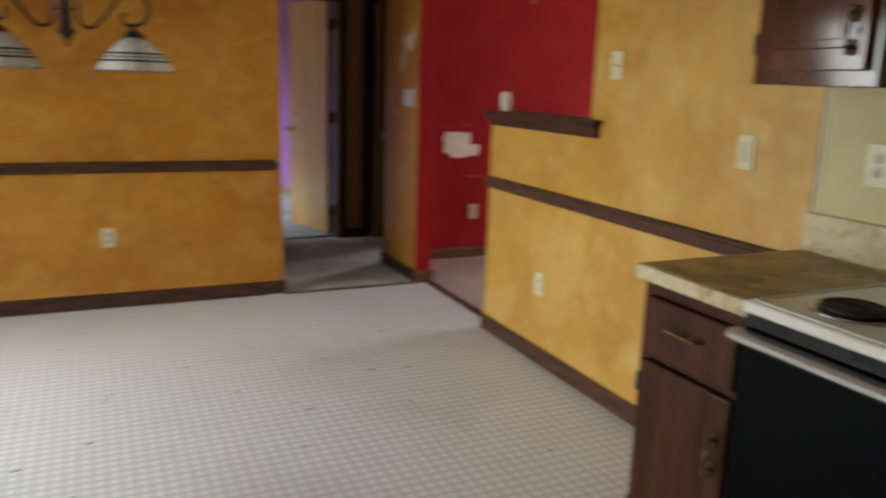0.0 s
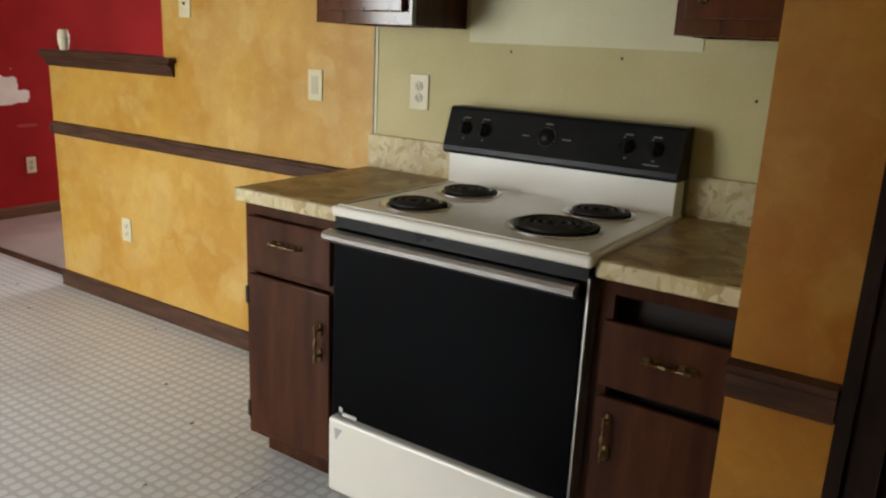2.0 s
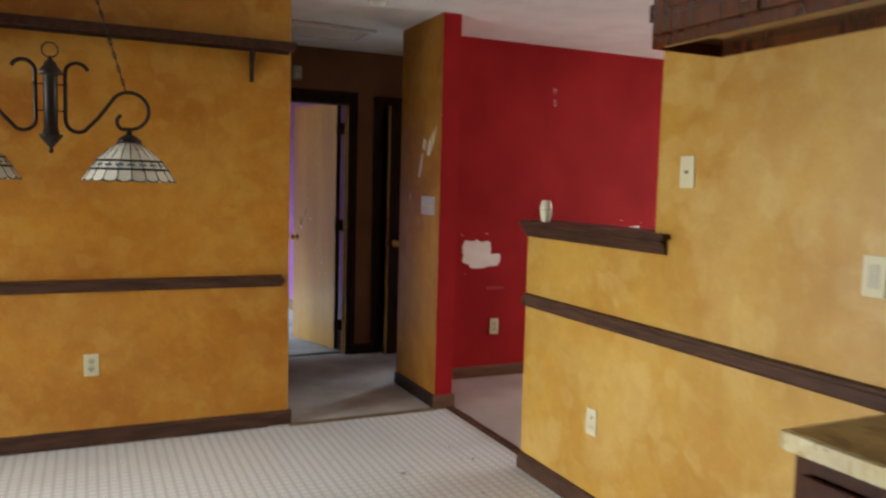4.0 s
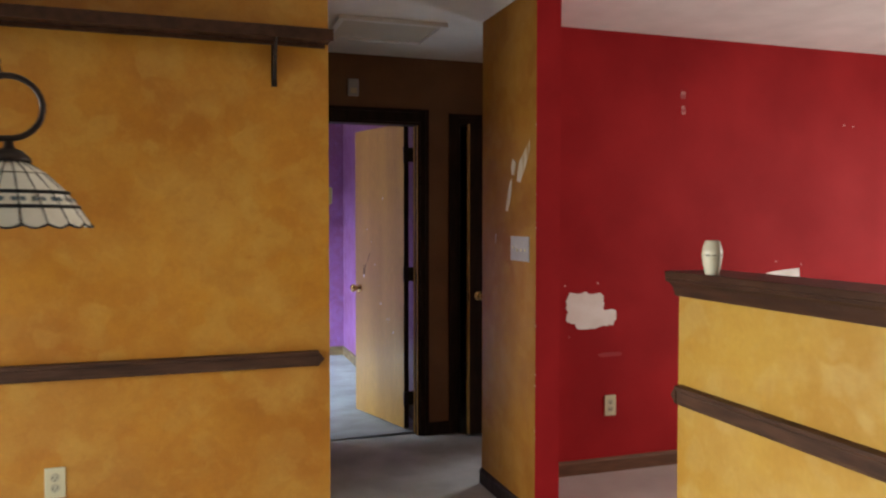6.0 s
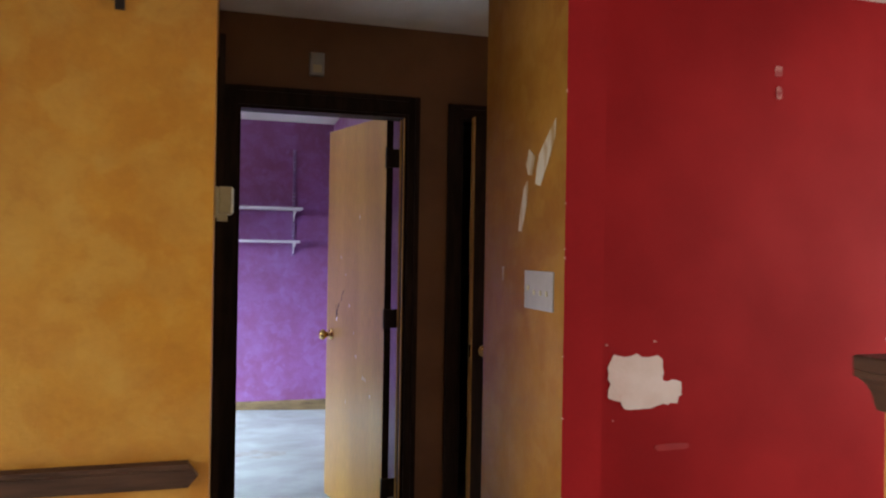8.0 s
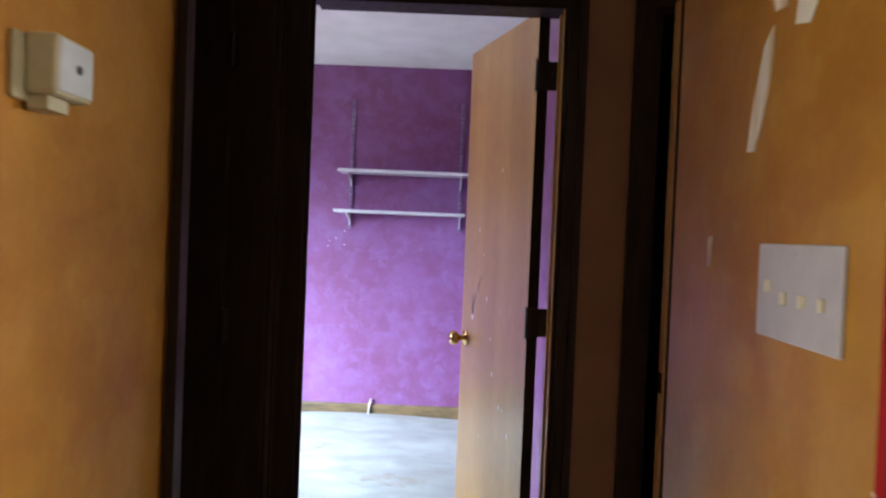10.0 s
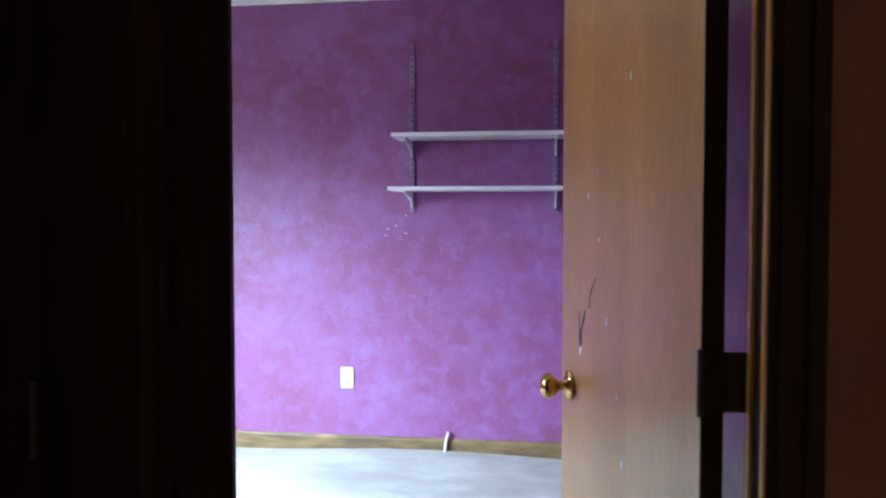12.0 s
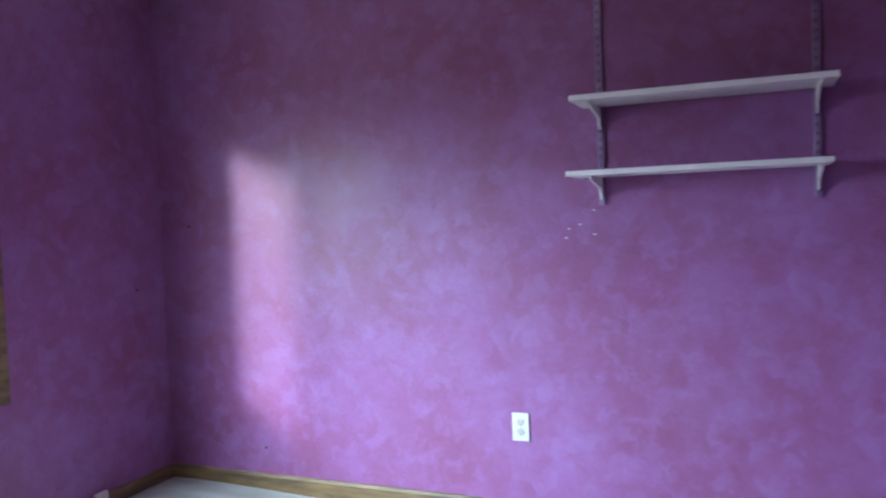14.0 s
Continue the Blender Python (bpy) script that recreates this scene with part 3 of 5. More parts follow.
def run(name, outline, axis, face, sign, a, b, mat, label, z=0.0, category="baseboard"):
    """A moulding on a wall face: axis it runs along, the face's coordinate, the way it stands out."""
    pts = [(face + sign * u, z + v) for u, v in outline]
    return piece(name, prism(bmesh.new(), pts, axis, a, b), mat, label, category)


run("baseboard_partition", BASE, "y", 0.0, -1, 0.40, 2.534, TRIM, "dark wooden baseboard under the yellow partition")
run("baseboard_partition_end", BASE, "x", 2.52, 1, 0.0, 0.12, TRIM, "dark wooden baseboard on the half wall end")
run("baseboard_dining", BASE, "x", 3.59, -1, -4.2, -0.906, TRIM, "dark wooden baseboard under the dining wall")
run("baseboard_stub_end", BASE, "x", 3.58, -1, -0.014, 0.134, BROWNTRIM, "dark wooden baseboard with red paint smears")
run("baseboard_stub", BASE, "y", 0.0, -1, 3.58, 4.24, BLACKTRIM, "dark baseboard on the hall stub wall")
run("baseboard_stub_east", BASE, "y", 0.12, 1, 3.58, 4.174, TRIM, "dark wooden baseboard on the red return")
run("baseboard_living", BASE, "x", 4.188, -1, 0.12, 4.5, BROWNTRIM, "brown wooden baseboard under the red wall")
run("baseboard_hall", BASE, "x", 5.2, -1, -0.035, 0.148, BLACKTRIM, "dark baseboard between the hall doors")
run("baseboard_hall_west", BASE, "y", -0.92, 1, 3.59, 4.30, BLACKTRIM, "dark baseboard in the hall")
PBASE = [(0, 0), (0.014, 0), (0.014, 0.10), (0.008, 0.112), (0, 0.114)]
run("baseboard_bedroom", PBASE, "x", 8.11, -1, -3.23, 0.0, OAKTRIM, "worn yellow-brown bedroom baseboard", 0.025)
run("baseboard_bedroom_west", PBASE, "y", -3.23, 1, 5.31, 8.11, OAKTRIM, "worn yellow-brown bedroom baseboard", 0.025)
run("baseboard_bedroom_east", PBASE, "y", 0.0, -1, 5.31, 8.11, OAKTRIM, "worn yellow-brown bedroom baseboard", 0.025)
run("chair_rail_partition", RAIL, "y", 0.0, -1, 0.42, 2.505, TRIM, "dark wooden chair rail on the yellow partition", 0.82, "chair rail")
run("chair_rail_dining", RAIL, "x", 3.59, -1, -4.2, -0.972, TRIM, "dark wooden chair rail on the dining wall", 0.807, "chair rail")
run("chair_rail_pantry", RAIL, "y", -0.96, -1, -1.292, -1.13, TRIM, "dark wooden chair rail on the pantry corner", 0.82, "chair rail")
# pointed rail ends
prof = [(2.505, 0.825), (2.528, 0.852), (2.505, 0.882)]
piece("chair_rail_tip", prism(bmesh.new(), [(y, z) for y, z in prof], "x", -0.022, -0.001), TRIM, "mitred end of the chair rail", "chair rail")
prof = [(-0.972, 0.812), (-0.949, 0.839), (-0.972, 0.869)]
piece("chair_rail_tip_dining", prism(bmesh.new(), prof, "y", 3.568, 3.589), TRIM, "mitred end of the chair rail", "chair rail")
# thresholds
piece("threshold_living", prism(bmesh.new(), [(0.075, 0.0), (0.085, 0.012), (0.115, 0.014), (0.13, 0.008), (0.13, 0.0)], "y", 2.52, 3.58), TRIM, "dark wooden threshold strip", "threshold")
piece("threshold_hall", prism(bmesh.new(), [(3.55, 0.0), (3.558, 0.008), (3.58, 0.010), (3.59, 0.006), (3.59, 0.0)], "x", -0.92, 0.0), OAKTRIM, "thin brown threshold strip at the hall", "threshold")


def casing(name, axis, face, sign, u0, u1, top, w, mat, label, depth, near_depth=None, far_w=None):
    """A flat casing with a stepped edge round a doorway, and its jamb lining."""
    ob = thing(name, (face, (u0 + u1) / 2, 0) if axis == "y" else ((u0 + u1) / 2, face, 0), label, "door frame", "", "structure")

    def b(bm, a, c, z0, z1, t0, t1):
        lo, hi = sorted((face + sign * t0, face + sign * t1))
        box(bm, *((lo, hi, a, c, z0, z1) if axis == "y" else (a, c, lo, hi, z0, z1)))
    for a, c in ((u0 - w, u0), (u1, u1 + (far_w or w))):
        bm = bmesh.new()
        b(bm, a, c, 0, top + w, 0.0, 0.012)
        inner = (a, a + 0.022) if a < u0 else (c - 0.022, c)
        b(bm, *inner, 0, top + w, 0.012, 0.02)
        part("side_casing", bm, mat, ob)
    bm = bmesh.new()
    b(bm, u0, u1, top, top + w, 0.0, 0.0125)
    b(bm, u0, u1, top + w - 0.022, top + w, 0.0125, 0.02)
    part("head_casing", bm, mat, ob)
    for a, c in ((u0, u0 + 0.014), (u1 - 0.014, u1)):
        bm = bmesh.new()
        b(bm, a, c, 0, top, -(near_depth if near_depth and a == u0 else depth), 0.0)
        part("jamb", bm, mat, ob)
    bm = bmesh.new()
    b(bm, u0 + 0.014, u1 - 0.014, top - 0.014, top, -depth, 0.0)
    part("head_jamb", bm, mat, ob)
    return ob


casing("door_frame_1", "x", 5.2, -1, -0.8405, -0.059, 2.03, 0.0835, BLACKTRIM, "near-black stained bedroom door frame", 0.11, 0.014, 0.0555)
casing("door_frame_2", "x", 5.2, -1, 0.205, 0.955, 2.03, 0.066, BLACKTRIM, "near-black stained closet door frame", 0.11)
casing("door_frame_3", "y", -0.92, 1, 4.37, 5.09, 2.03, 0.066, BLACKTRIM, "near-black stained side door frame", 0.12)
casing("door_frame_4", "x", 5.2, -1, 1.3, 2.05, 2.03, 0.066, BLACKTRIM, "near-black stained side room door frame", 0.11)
casing("door_frame_5", "y", -0.96, -1, -2.12, -1.365, 2.03, 0.07, BLACKTRIM, "near-black stained pantry door frame", 0.12)
# worn pale beads where the stain has rubbed off the jamb
piece("door_stop", boxed((-0.081, -0.0732, 5.258, 5.276, 0.008, 2.015), (-0.078, -0.0732, 5.196, 5.212, 0.008, 2.015), bevel=0.002), OAK, "two pale rubbed wooden beads on the door jamb", "door frame")


# ---- doors ----
def knob_set(parent, m, mat=BRASS):
    """A round door knob with rose; m: its pose, z axis away from the leaf."""
    bm = lathe(bmesh.new(), [(0.0, 0.0), (0.032, 0.0), (0.032, 0.005), (0.024, 0.010), (0.012, 0.012), (0.011, 0.028), (0.018, 0.034), (0.027, 0.044), (0.029, 0.054), (0.024, 0.064), (0.012, 0.069), (0.0, 0.07)], m, 24)
    part("door_knob", bm, mat, parent, "polished brass knob", smooth=True)


def door(name, hinge, angle, width, mat, label, thick=0.035, height=2.005, edge=None, sign=1, lift=0.012, knob_z=0.90):
    """A flush leaf; hinge: its foot, angle: the way from hinge to free edge, degrees from +x."""
    m = pose(hinge[0], hinge[1], hinge[2] + lift, 0, 0, angle)
    ob = thing(name, m, label, "door")
    ob["kind"] = "structure"

    def local(bm):
        bm.transform(m)
        return bm
    part("leaf", local(boxed((0.002, width - 0.004, -thick / 2, thick / 2, 0, height), bevel=0.002)), mat, ob)
    if edge:
        part("leaf_edge", local(boxed((width - 0.004, width, -thick / 2 + 0.001, thick / 2 - 0.001, 0.004, height - 0.004))), edge, ob, "pale bare wood leaf edge")
    for s in (1, -1):
        knob_set(ob, m @ Matrix.Translation((width - 0.065, s * thick / 2, knob_z)) @ pose(0, 0, 0, -90 * s, 0, 0))
    part("latch_plate", local(boxed((width + 0.0002, width + 0.002, -0.012, 0.012, knob_z - 0.03, knob_z + 0.03))), BRASS, ob, "brass latch plate")
    for z in (0.2, 1.02, 1.8):
        bm = boxed((-0.012, 0.001, -thick / 2 - 0.001, thick / 2 + 0.001, z - 0.045, z + 0.045))
        lathe(bm, [(0, z - 0.05), (0.007, z - 0.05), (0.007, z + 0.05), (0, z + 0.05)], Matrix.Translation((-0.008, sign * (thick / 2 + 0.004), 0)), 10)
        part("hinge", local(bm), IRON, ob, "dark bronze hinge")
    return ob


d1 = door("door_1", (-0.121, 5.305, 0.022), 107, 0.66, OAK, "open golden birch flush door with a brass knob and a gouge", knob_z=0.888)
# split gouge and chips on the birch leaf; its hinge edge is coloured for shadow
m1 = PLACE[d1]


def sliver(parent, name, pts, w, mat, label):
    """A thin pointed scar on the leaf, along points (distance from the hinge, height)."""
    bm = bmesh.new()
    n = len(pts)
    lo = [bm.verts.new((u - w * (0.3 + 0.7 * math.sin(math.pi * (k + 0.5) / n)), 0.0182, z)) for k, (u, z) in enumerate(pts)]
    hi = [bm.verts.new((u + w * (0.3 + 0.7 * math.sin(math.pi * (k + 0.5) / n)), 0.0182, z)) for k, (u, z) in enumerate(pts)]
    for k in range(n - 1):
        bm.faces.new((lo[k], hi[k], hi[k + 1], lo[k + 1]))
    bmesh.ops.extrude_face_region(bm, geom=bm.faces[:])
    for v in list(bm.verts)[2 * n:]:
        v.co.y = 0.0172
    bm.transform(m1)
    part(name, bm, mat, parent, label)


sliver(d1, "gouge", [(0.530, 0.985), (0.528, 0.998), (0.530, 1.012), (0.526, 1.026)], 0.009, BLACK, "dark split gouge above the knob")
sliver(d1, "gouge", [(0.526, 1.015), (0.518, 1.035), (0.508, 1.052), (0.503, 1.068)], 0.0045, BLACK, "thin dark split")
sliver(d1, "gouge", [(0.535, 1.02), (0.538, 1.045), (0.536, 1.062)], 0.002, BLACK, "thin dark split")
sliver(d1, "gouge", [(0.478, 1.075), (0.472, 1.10), (0.464, 1.118), (0.450, 1.128), (0.442, 1.140)], 0.0025, BLACK, "thin dark split")
sliver(d1, "chip", [(0.531, 0.968), (0.530, 0.978), (0.527, 0.990)], 0.008, SPACKLE, "pale torn veneer")
for u, z in ((0.54, 1.31), (0.47, 1.22), (0.42, 1.06), (0.36, 0.92), (0.33, 0.80), (0.24, 0.70), (0.21, 0.695), (0.30, 1.52), (0.15, 0.62), (0.45, 0.55)):
    u *= 0.9
    k = 0.35 + 0.6 * ((u * 37.3 + z * 11.1) % 1)
    sliver(d1, "chip", [(u, z - 0.009 * k), (u + 0.002, z), (u - 0.001, z + 0.010 * k)], 0.0030 * k, SPACKLE, "small pale paint chip")
for z in (0.234, 1.054, 1.834):
    part("hinge", boxed((-0.106, -0.0732, 5.3015, 5.3055, z - 0.045, z + 0.045), bevel=0.001), IRON, d1, "dark bronze hinge")
# thin dark strip over the leaf end, in place of the shadow there
bm = boxed((-0.0005, 0.0019, -0.0178, 0.0178, 0.001, 2.004))
bm.transform(m1)
part("shaded_hinge_edge", bm, BLACKTRIM, d1, "hinge edge coloured dark for its shadow")
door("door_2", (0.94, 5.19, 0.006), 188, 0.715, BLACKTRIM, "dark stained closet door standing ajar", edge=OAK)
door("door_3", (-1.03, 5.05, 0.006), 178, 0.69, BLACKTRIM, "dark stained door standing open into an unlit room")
door("door_5", (-0.90, -2.10, 0.006), 90, 0.715, BLACKTRIM, "closed dark stained pantry door")

# ---- kitchen: stove ----
S0, S1 = -0.757, 0.0
stove = thing("stove", (-0.35, -0.38, 0.0), "white electric range with black oven door and control panel", "stove")
part("body", boxed((-0.62, -0.03, S0 + 0.004, S1 - 0.004, 0.03, 0.893), bevel=0.004), WHITE, stove)
bm = boxed((-0.668, -0.03, S0, S1, 0.893, 0.922), bevel=0.007)
part("cooktop", bm, WHITE, stove, "white enamelled cooktop, lightly soiled")
for y0, y1, x0, x1 in ((S0 + 0.012, S1 - 0.012, -0.652, -0.644), (S0 + 0.012, S0 + 0.02, -0.644, -0.10), (S1 - 0.02, S1 - 0.012, -0.644, -0.10)):
    part("raised_rim", boxed((x0, x1, y0, y1, 0.920, 0.9255), bevel=0.002), WHITE, stove)
part("upper_strip", boxed((-0.658, -0.62, S0 + 0.008, S1 - 0.008, 0.862, 0.8935)), BLACK, stove, "black vent strip")
part("oven_door", boxed((-0.664, -0.622, S0 + 0.006, S1 - 0.006, 0.308, 0.858), bevel=0.006), BLACKGLASS, stove, "glossy black oven door")
hd = bmesh.new()
prism(hd, [(-0.672, 0.822), (-0.690, 0.826), (-0.704, 0.836), (-0.706, 0.848), (-0.698, 0.856), (-0.672, 0.858)], "y", S0 + 0.02, S1 + 0.0)
part("oven_handle", hd, ALU, stove, "brushed aluminium oven handle")
part("handle_mount", boxed((-0.674, -0.662, S0 + 0.03, S1 - 0.012, 0.828, 0.854)), BLACK, stove)
part("door_side_trim", boxed((-0.662, -0.625, S0 + 0.0005, S0 + 0.0055, 0.308, 0.87)), ALU, stove, "thin metal door edge")
part("drawer", boxed((-0.676, -0.63, S0 + 0.004, S1 - 0.004, 0.065, 0.300), bevel=0.008), WHITE, stove, "white storage drawer")
part("drawer_badge", prism(bmesh.new(), [(-0.028, 0.272), (-0.058, 0.272), (-0.034, 0.235)], "x", -0.6772, -0.6762), GREYPRINT, stove, "grey triangular sticker")
part("torn_label", boxed((-0.6655, -0.6642, -0.10, -0.035, 0.310, 0.322)), WHITEPLASTIC, stove, "torn white label")
part("torn_label", boxed((-0.6655, -0.6642, -0.048, -0.036, 0.310, 0.336)), WHITEPLASTIC, stove, "torn white label")
part("plinth", boxed((-0.58, -0.05, S0 + 0.02, S1 - 0.02, 0.0, 0.065)), BLACK, stove)
# backguard: white riser, sloping black panel
part("riser", boxed((-0.105, -0.03, S0 + 0.004, S1 - 0.004, 0.918, 1.04), bevel=0.004), WHITE, stove, "white riser below the panel")
panel = prism(bmesh.new(), [(-0.030, 1.02), (-0.128, 1.02), (-0.136, 1.030), (-0.134, 1.045), (-0.096, 1.158), (-0.088, 1.166), (-0.030, 1.166)], "y", S0 - 0.004, S1 + 0.004)
bmesh.ops.bevel(panel, geom=[e for e in panel.edges if e.calc_length() < 0.15], offset=0.003, segments=2, profile=0.5, affect='EDGES')
ctrl = part("control_panel", panel, BLACK, stove, "sloping black control panel")
slope = Matrix.Translation((-0.1165, 0, 1.10)) @ Matrix.Rotation(radians(-71), 4, 'Y')
for y in (-0.068, -0.138, -0.604, -0.686):
    k = slope @ Matrix.Translation((0, y, 0.0))
    bm = lathe(bmesh.new(), [(0, 0.0), (0.021, 0.0), (0.021, 0.006), (0.016, 0.010), (0.014, 0.020), (0, 0.022)], k, 20)
    kn = part("control_knob", bm, BLACK, stove, "black burner knob", smooth=True)
    bm = boxed((-0.019, 0.019, -0.005, 0.005, 0.008, 0.026), bevel=0.002)
    bm.transform(k)
    part("grip", bm, BLACK, kn)
    for dx, dy, w in ((0.036, 0.0, 0.012), (-0.031, 0.0, 0.004), (0.028, 0.012, 0.003)):
        bm = boxed((dx - 0.002, dx + 0.002, dy - w, dy + w, 0.0002, 0.001))
        bm.transform(k)
        part("printed_mark", bm, DIMPRINT, ctrl, "small grey printed mark")
k = slope @ Matrix.Translation((0.002, -0.355, 0.0))
part("timer_dial", lathe(bmesh.new(), [(0, 0.0), (0.030, 0.0), (0.030, 0.003), (0.024, 0.004), (0.018, 0.016), (0, 0.017)], k, 28), BLACK, stove, "round oven dial", smooth=True)
bm = bmesh.new()
for n in range(16):
    if n in (3, 4):
        continue
    a = 2 * math.pi * n / 16
    box(bm, 0.029 * math.cos(a) - 0.0016, 0.029 * math.cos(a) + 0.0016, 0.029 * math.sin(a) - 0.0016, 0.029 * math.sin(a) + 0.0016, 0.0032, 0.0042)
bm.transform(k)
part("dial_marks", bm, DIMPRINT, ctrl, "ring of grey dial marks")
for y, w in ((-0.285, 0.012), (-0.42, 0.014), (-0.355, 0.012)):
    bm = boxed((-0.002, 0.002, y - w, y + w, 0.0002, 0.001) if y != -0.355 else (0.040, 0.044, y - w, y + w, 0.0002, 0.001))
    bm.transform(slope)
    part("printed_mark", bm, DIMPRINT, ctrl, "small grey printed mark")
bm = boxed((-0.045, -0.041, -0.705, -0.66, 0.0002, 0.001))
bm.transform(slope)
part("nameplate", bm, DIMPRINT, ctrl, "small grey nameplate bar")


def burner(x, y, r):
    """A drip pan ring and a coil element with its terminal."""
    at = Matrix.Translation((x, y, 0.922))
    pan = part("drip_pan", lathe(bmesh.new(), [(r + 0.022, 0.0), (r + 0.024, 0.003), (r + 0.016, 0.006), (r + 0.008, 0.002), (r * 0.5, -0.0005), (0.0, -0.0005)], at, 40), CHROME, stove, "dull chrome drip pan", smooth=True)
    bm = bmesh.new()
    turns = 4 if r > 0.09 else 3
    pts = []
    for n in range(turns * 26 + 1):
        a = 2 * math.pi * n / 26
        rad = 0.018 + (r - 0.018) * n / (turns * 26)
        pts.append((x + rad * math.cos(a - 0.9), y + rad * math.sin(a - 0.9), 0.932))
    tube(bm, pts, 0.0068, 6)
    tube(bm, [(x, y, 0.929), (x - r * 0.3, y - r * 0.5, 0.928), (x + r * 0.63, y - r * 0.9, 0.928)], 0.006, 6)
    part("coil", bm, COIL, stove, "blackened coil element", smooth=True)
    # black disc painted in for the shadow below the coil
    part("pan_shadow_bowl", lathe(bmesh.new(), [(r + 0.004, 0.0022), (r * 0.55, 0.0012), (0, 0.0012)], at, 32), BLACK, pan, "pan centre coloured black for the shadow under the coil")


burner(-0.505, -0.165, 0.078)
burner(-0.235, -0.165, 0.078)
burner(-0.47, -0.57, 0.102)
burner(-0.225, -0.585, 0.078)

# ---- kitchen: counters and base cabinets ----


def countertop(y0, y1, label):
    ob = thing("countertop", (-0.32, (y0 + y1) / 2, 0.872), label, "countertop", "countertops beside the stove")
    part("top", boxed((-0.628, -0.02, y0, y1, 0.882, 0.912), bevel=0.003), COUNTER, ob)
    part("front_edge", boxed((-0.642, -0.6285, y0, y1, 0.870, 0.910), bevel=0.004), COUNTEREDGE, ob, "pale stone-print front edge")
    part("backsplash", boxed((-0.02, -0.0005, y0, min(y1, 0.408), 0.905, 1.030), bevel=0.003), COUNTEREDGE, ob, "pale stone-print backsplash")
    return ob


ct = countertop(0.003, 0.408, "brown stone-print laminate countertop with pale edge")
part("end_edge", boxed((-0.64, -0.02, 0.4085, 0.418, 0.870, 0.910), bevel=0.004), COUNTEREDGE, ct, "pale stone-print end edge")
countertop(-1.128, -0.760, "brown stone-print laminate countertop beside the pantry wall")


def pull(parent, m, length=0.085):
    """An antique bow pull with two spread feet; m: pose with x along the pull and z away from the front."""
    bm = bmesh.new()
    rod = [(0.0, -length / 2), (0.005, -length / 2 + 0.002), (0.0055, -length / 2 + 0.006), (0.003, -length / 2 + 0.010), (0.0055, -length / 2 + 0.015), (0.0055, -length / 2 + 0.021),
           (0.0035, -length / 2 + 0.025), (0.0035, -0.012), (0.0065, -0.006), (0.0065, 0.006), (0.0035, 0.012)]
    rod += [(r, -h) for r, h in rod[:8]][::-1][1:]
    lathe(bm, rod, Matrix.Translation((0, 0, 0.022)) @ pose(0, 0, 0, 0, 90, 0), 10)
    for s in (-1, 1):
        x = s * (length / 2 - 0.018)
        lathe(bm, [(0.0, 0.0), (0.008, 0.0), (0.008, 0.003), (0.004, 0.006), (0.004, 0.02), (0.0, 0.021)], Matrix.Translation((x, 0, 0)), 10)
        prism(bm, [(x - 0.020, -0.006), (x - 0.013, -0.009), (x + 0.013, -0.009), (x + 0.020, -0.006), (x + 0.020, 0.006), (x + 0.013, 0.009), (x - 0.013, 0.009), (x - 0.020, 0.006)], "z", 0.0, 0.0025)
    bm.transform(m)
    part("pull", bm, OLDBRASS, parent, "antique brass bow pull", smooth=True)


def front_pose(x, y, z, upright=False):
    """A pose on a cabinet front that faces -x."""
    m = Matrix(((0, 0, -1, x), (1, 0, 0, y), (0, 1, 0, z), (0, 0, 0, 1)))
    return m @ pose(0, 0, 0, 0, 0, 90 if upright else 0)


def panel_door(parent, x, y0, y1, z0, z1, pull_y=None, pull_z=0.0, hinge_y=None, panel=True, mat=None):
    """A lipped door; its front face stands at x."""
    mat = mat or CABINET
    d = part("door", boxed((x, x + 0.019, y0, y1, z0, z1), bevel=0.004), mat, parent)
    if panel:
        a, b, c, e = y0 + 0.052, y1 - 0.052, z0 + 0.055, z1 - 0.055
        k = 0.016
        line = [(a + k, c), (b - k, c), (b, c + k), (b, e - k), (b - k, e), (a + k, e), (a, e - k), (a, c + k), (a + k, c)]
        part("panel_groove", tube(bmesh.new(), [(x + 0.0005, y, z) for y, z in line], 0.0024, 6), CABINET_IN, d, "dark routed panel line")
        part("raised_panel", boxed((x - 0.003, x + 0.001, a + 0.02, b - 0.02, c + 0.02, e - 0.02), bevel=0.0025), mat, d)
    if pull_y is not None:
        pull(d, front_pose(x, pull_y, pull_z, True), 0.115)
    if hinge_y is not None:
        for z in (z0 + 0.07, z1 - 0.07):
            part("hinge", boxed((x - 0.004, x + 0.002, hinge_y - 0.006, hinge_y + 0.006, z - 0.028, z + 0.028), bevel=0.002), IRON, d, "black cabinet hinge")
    return d


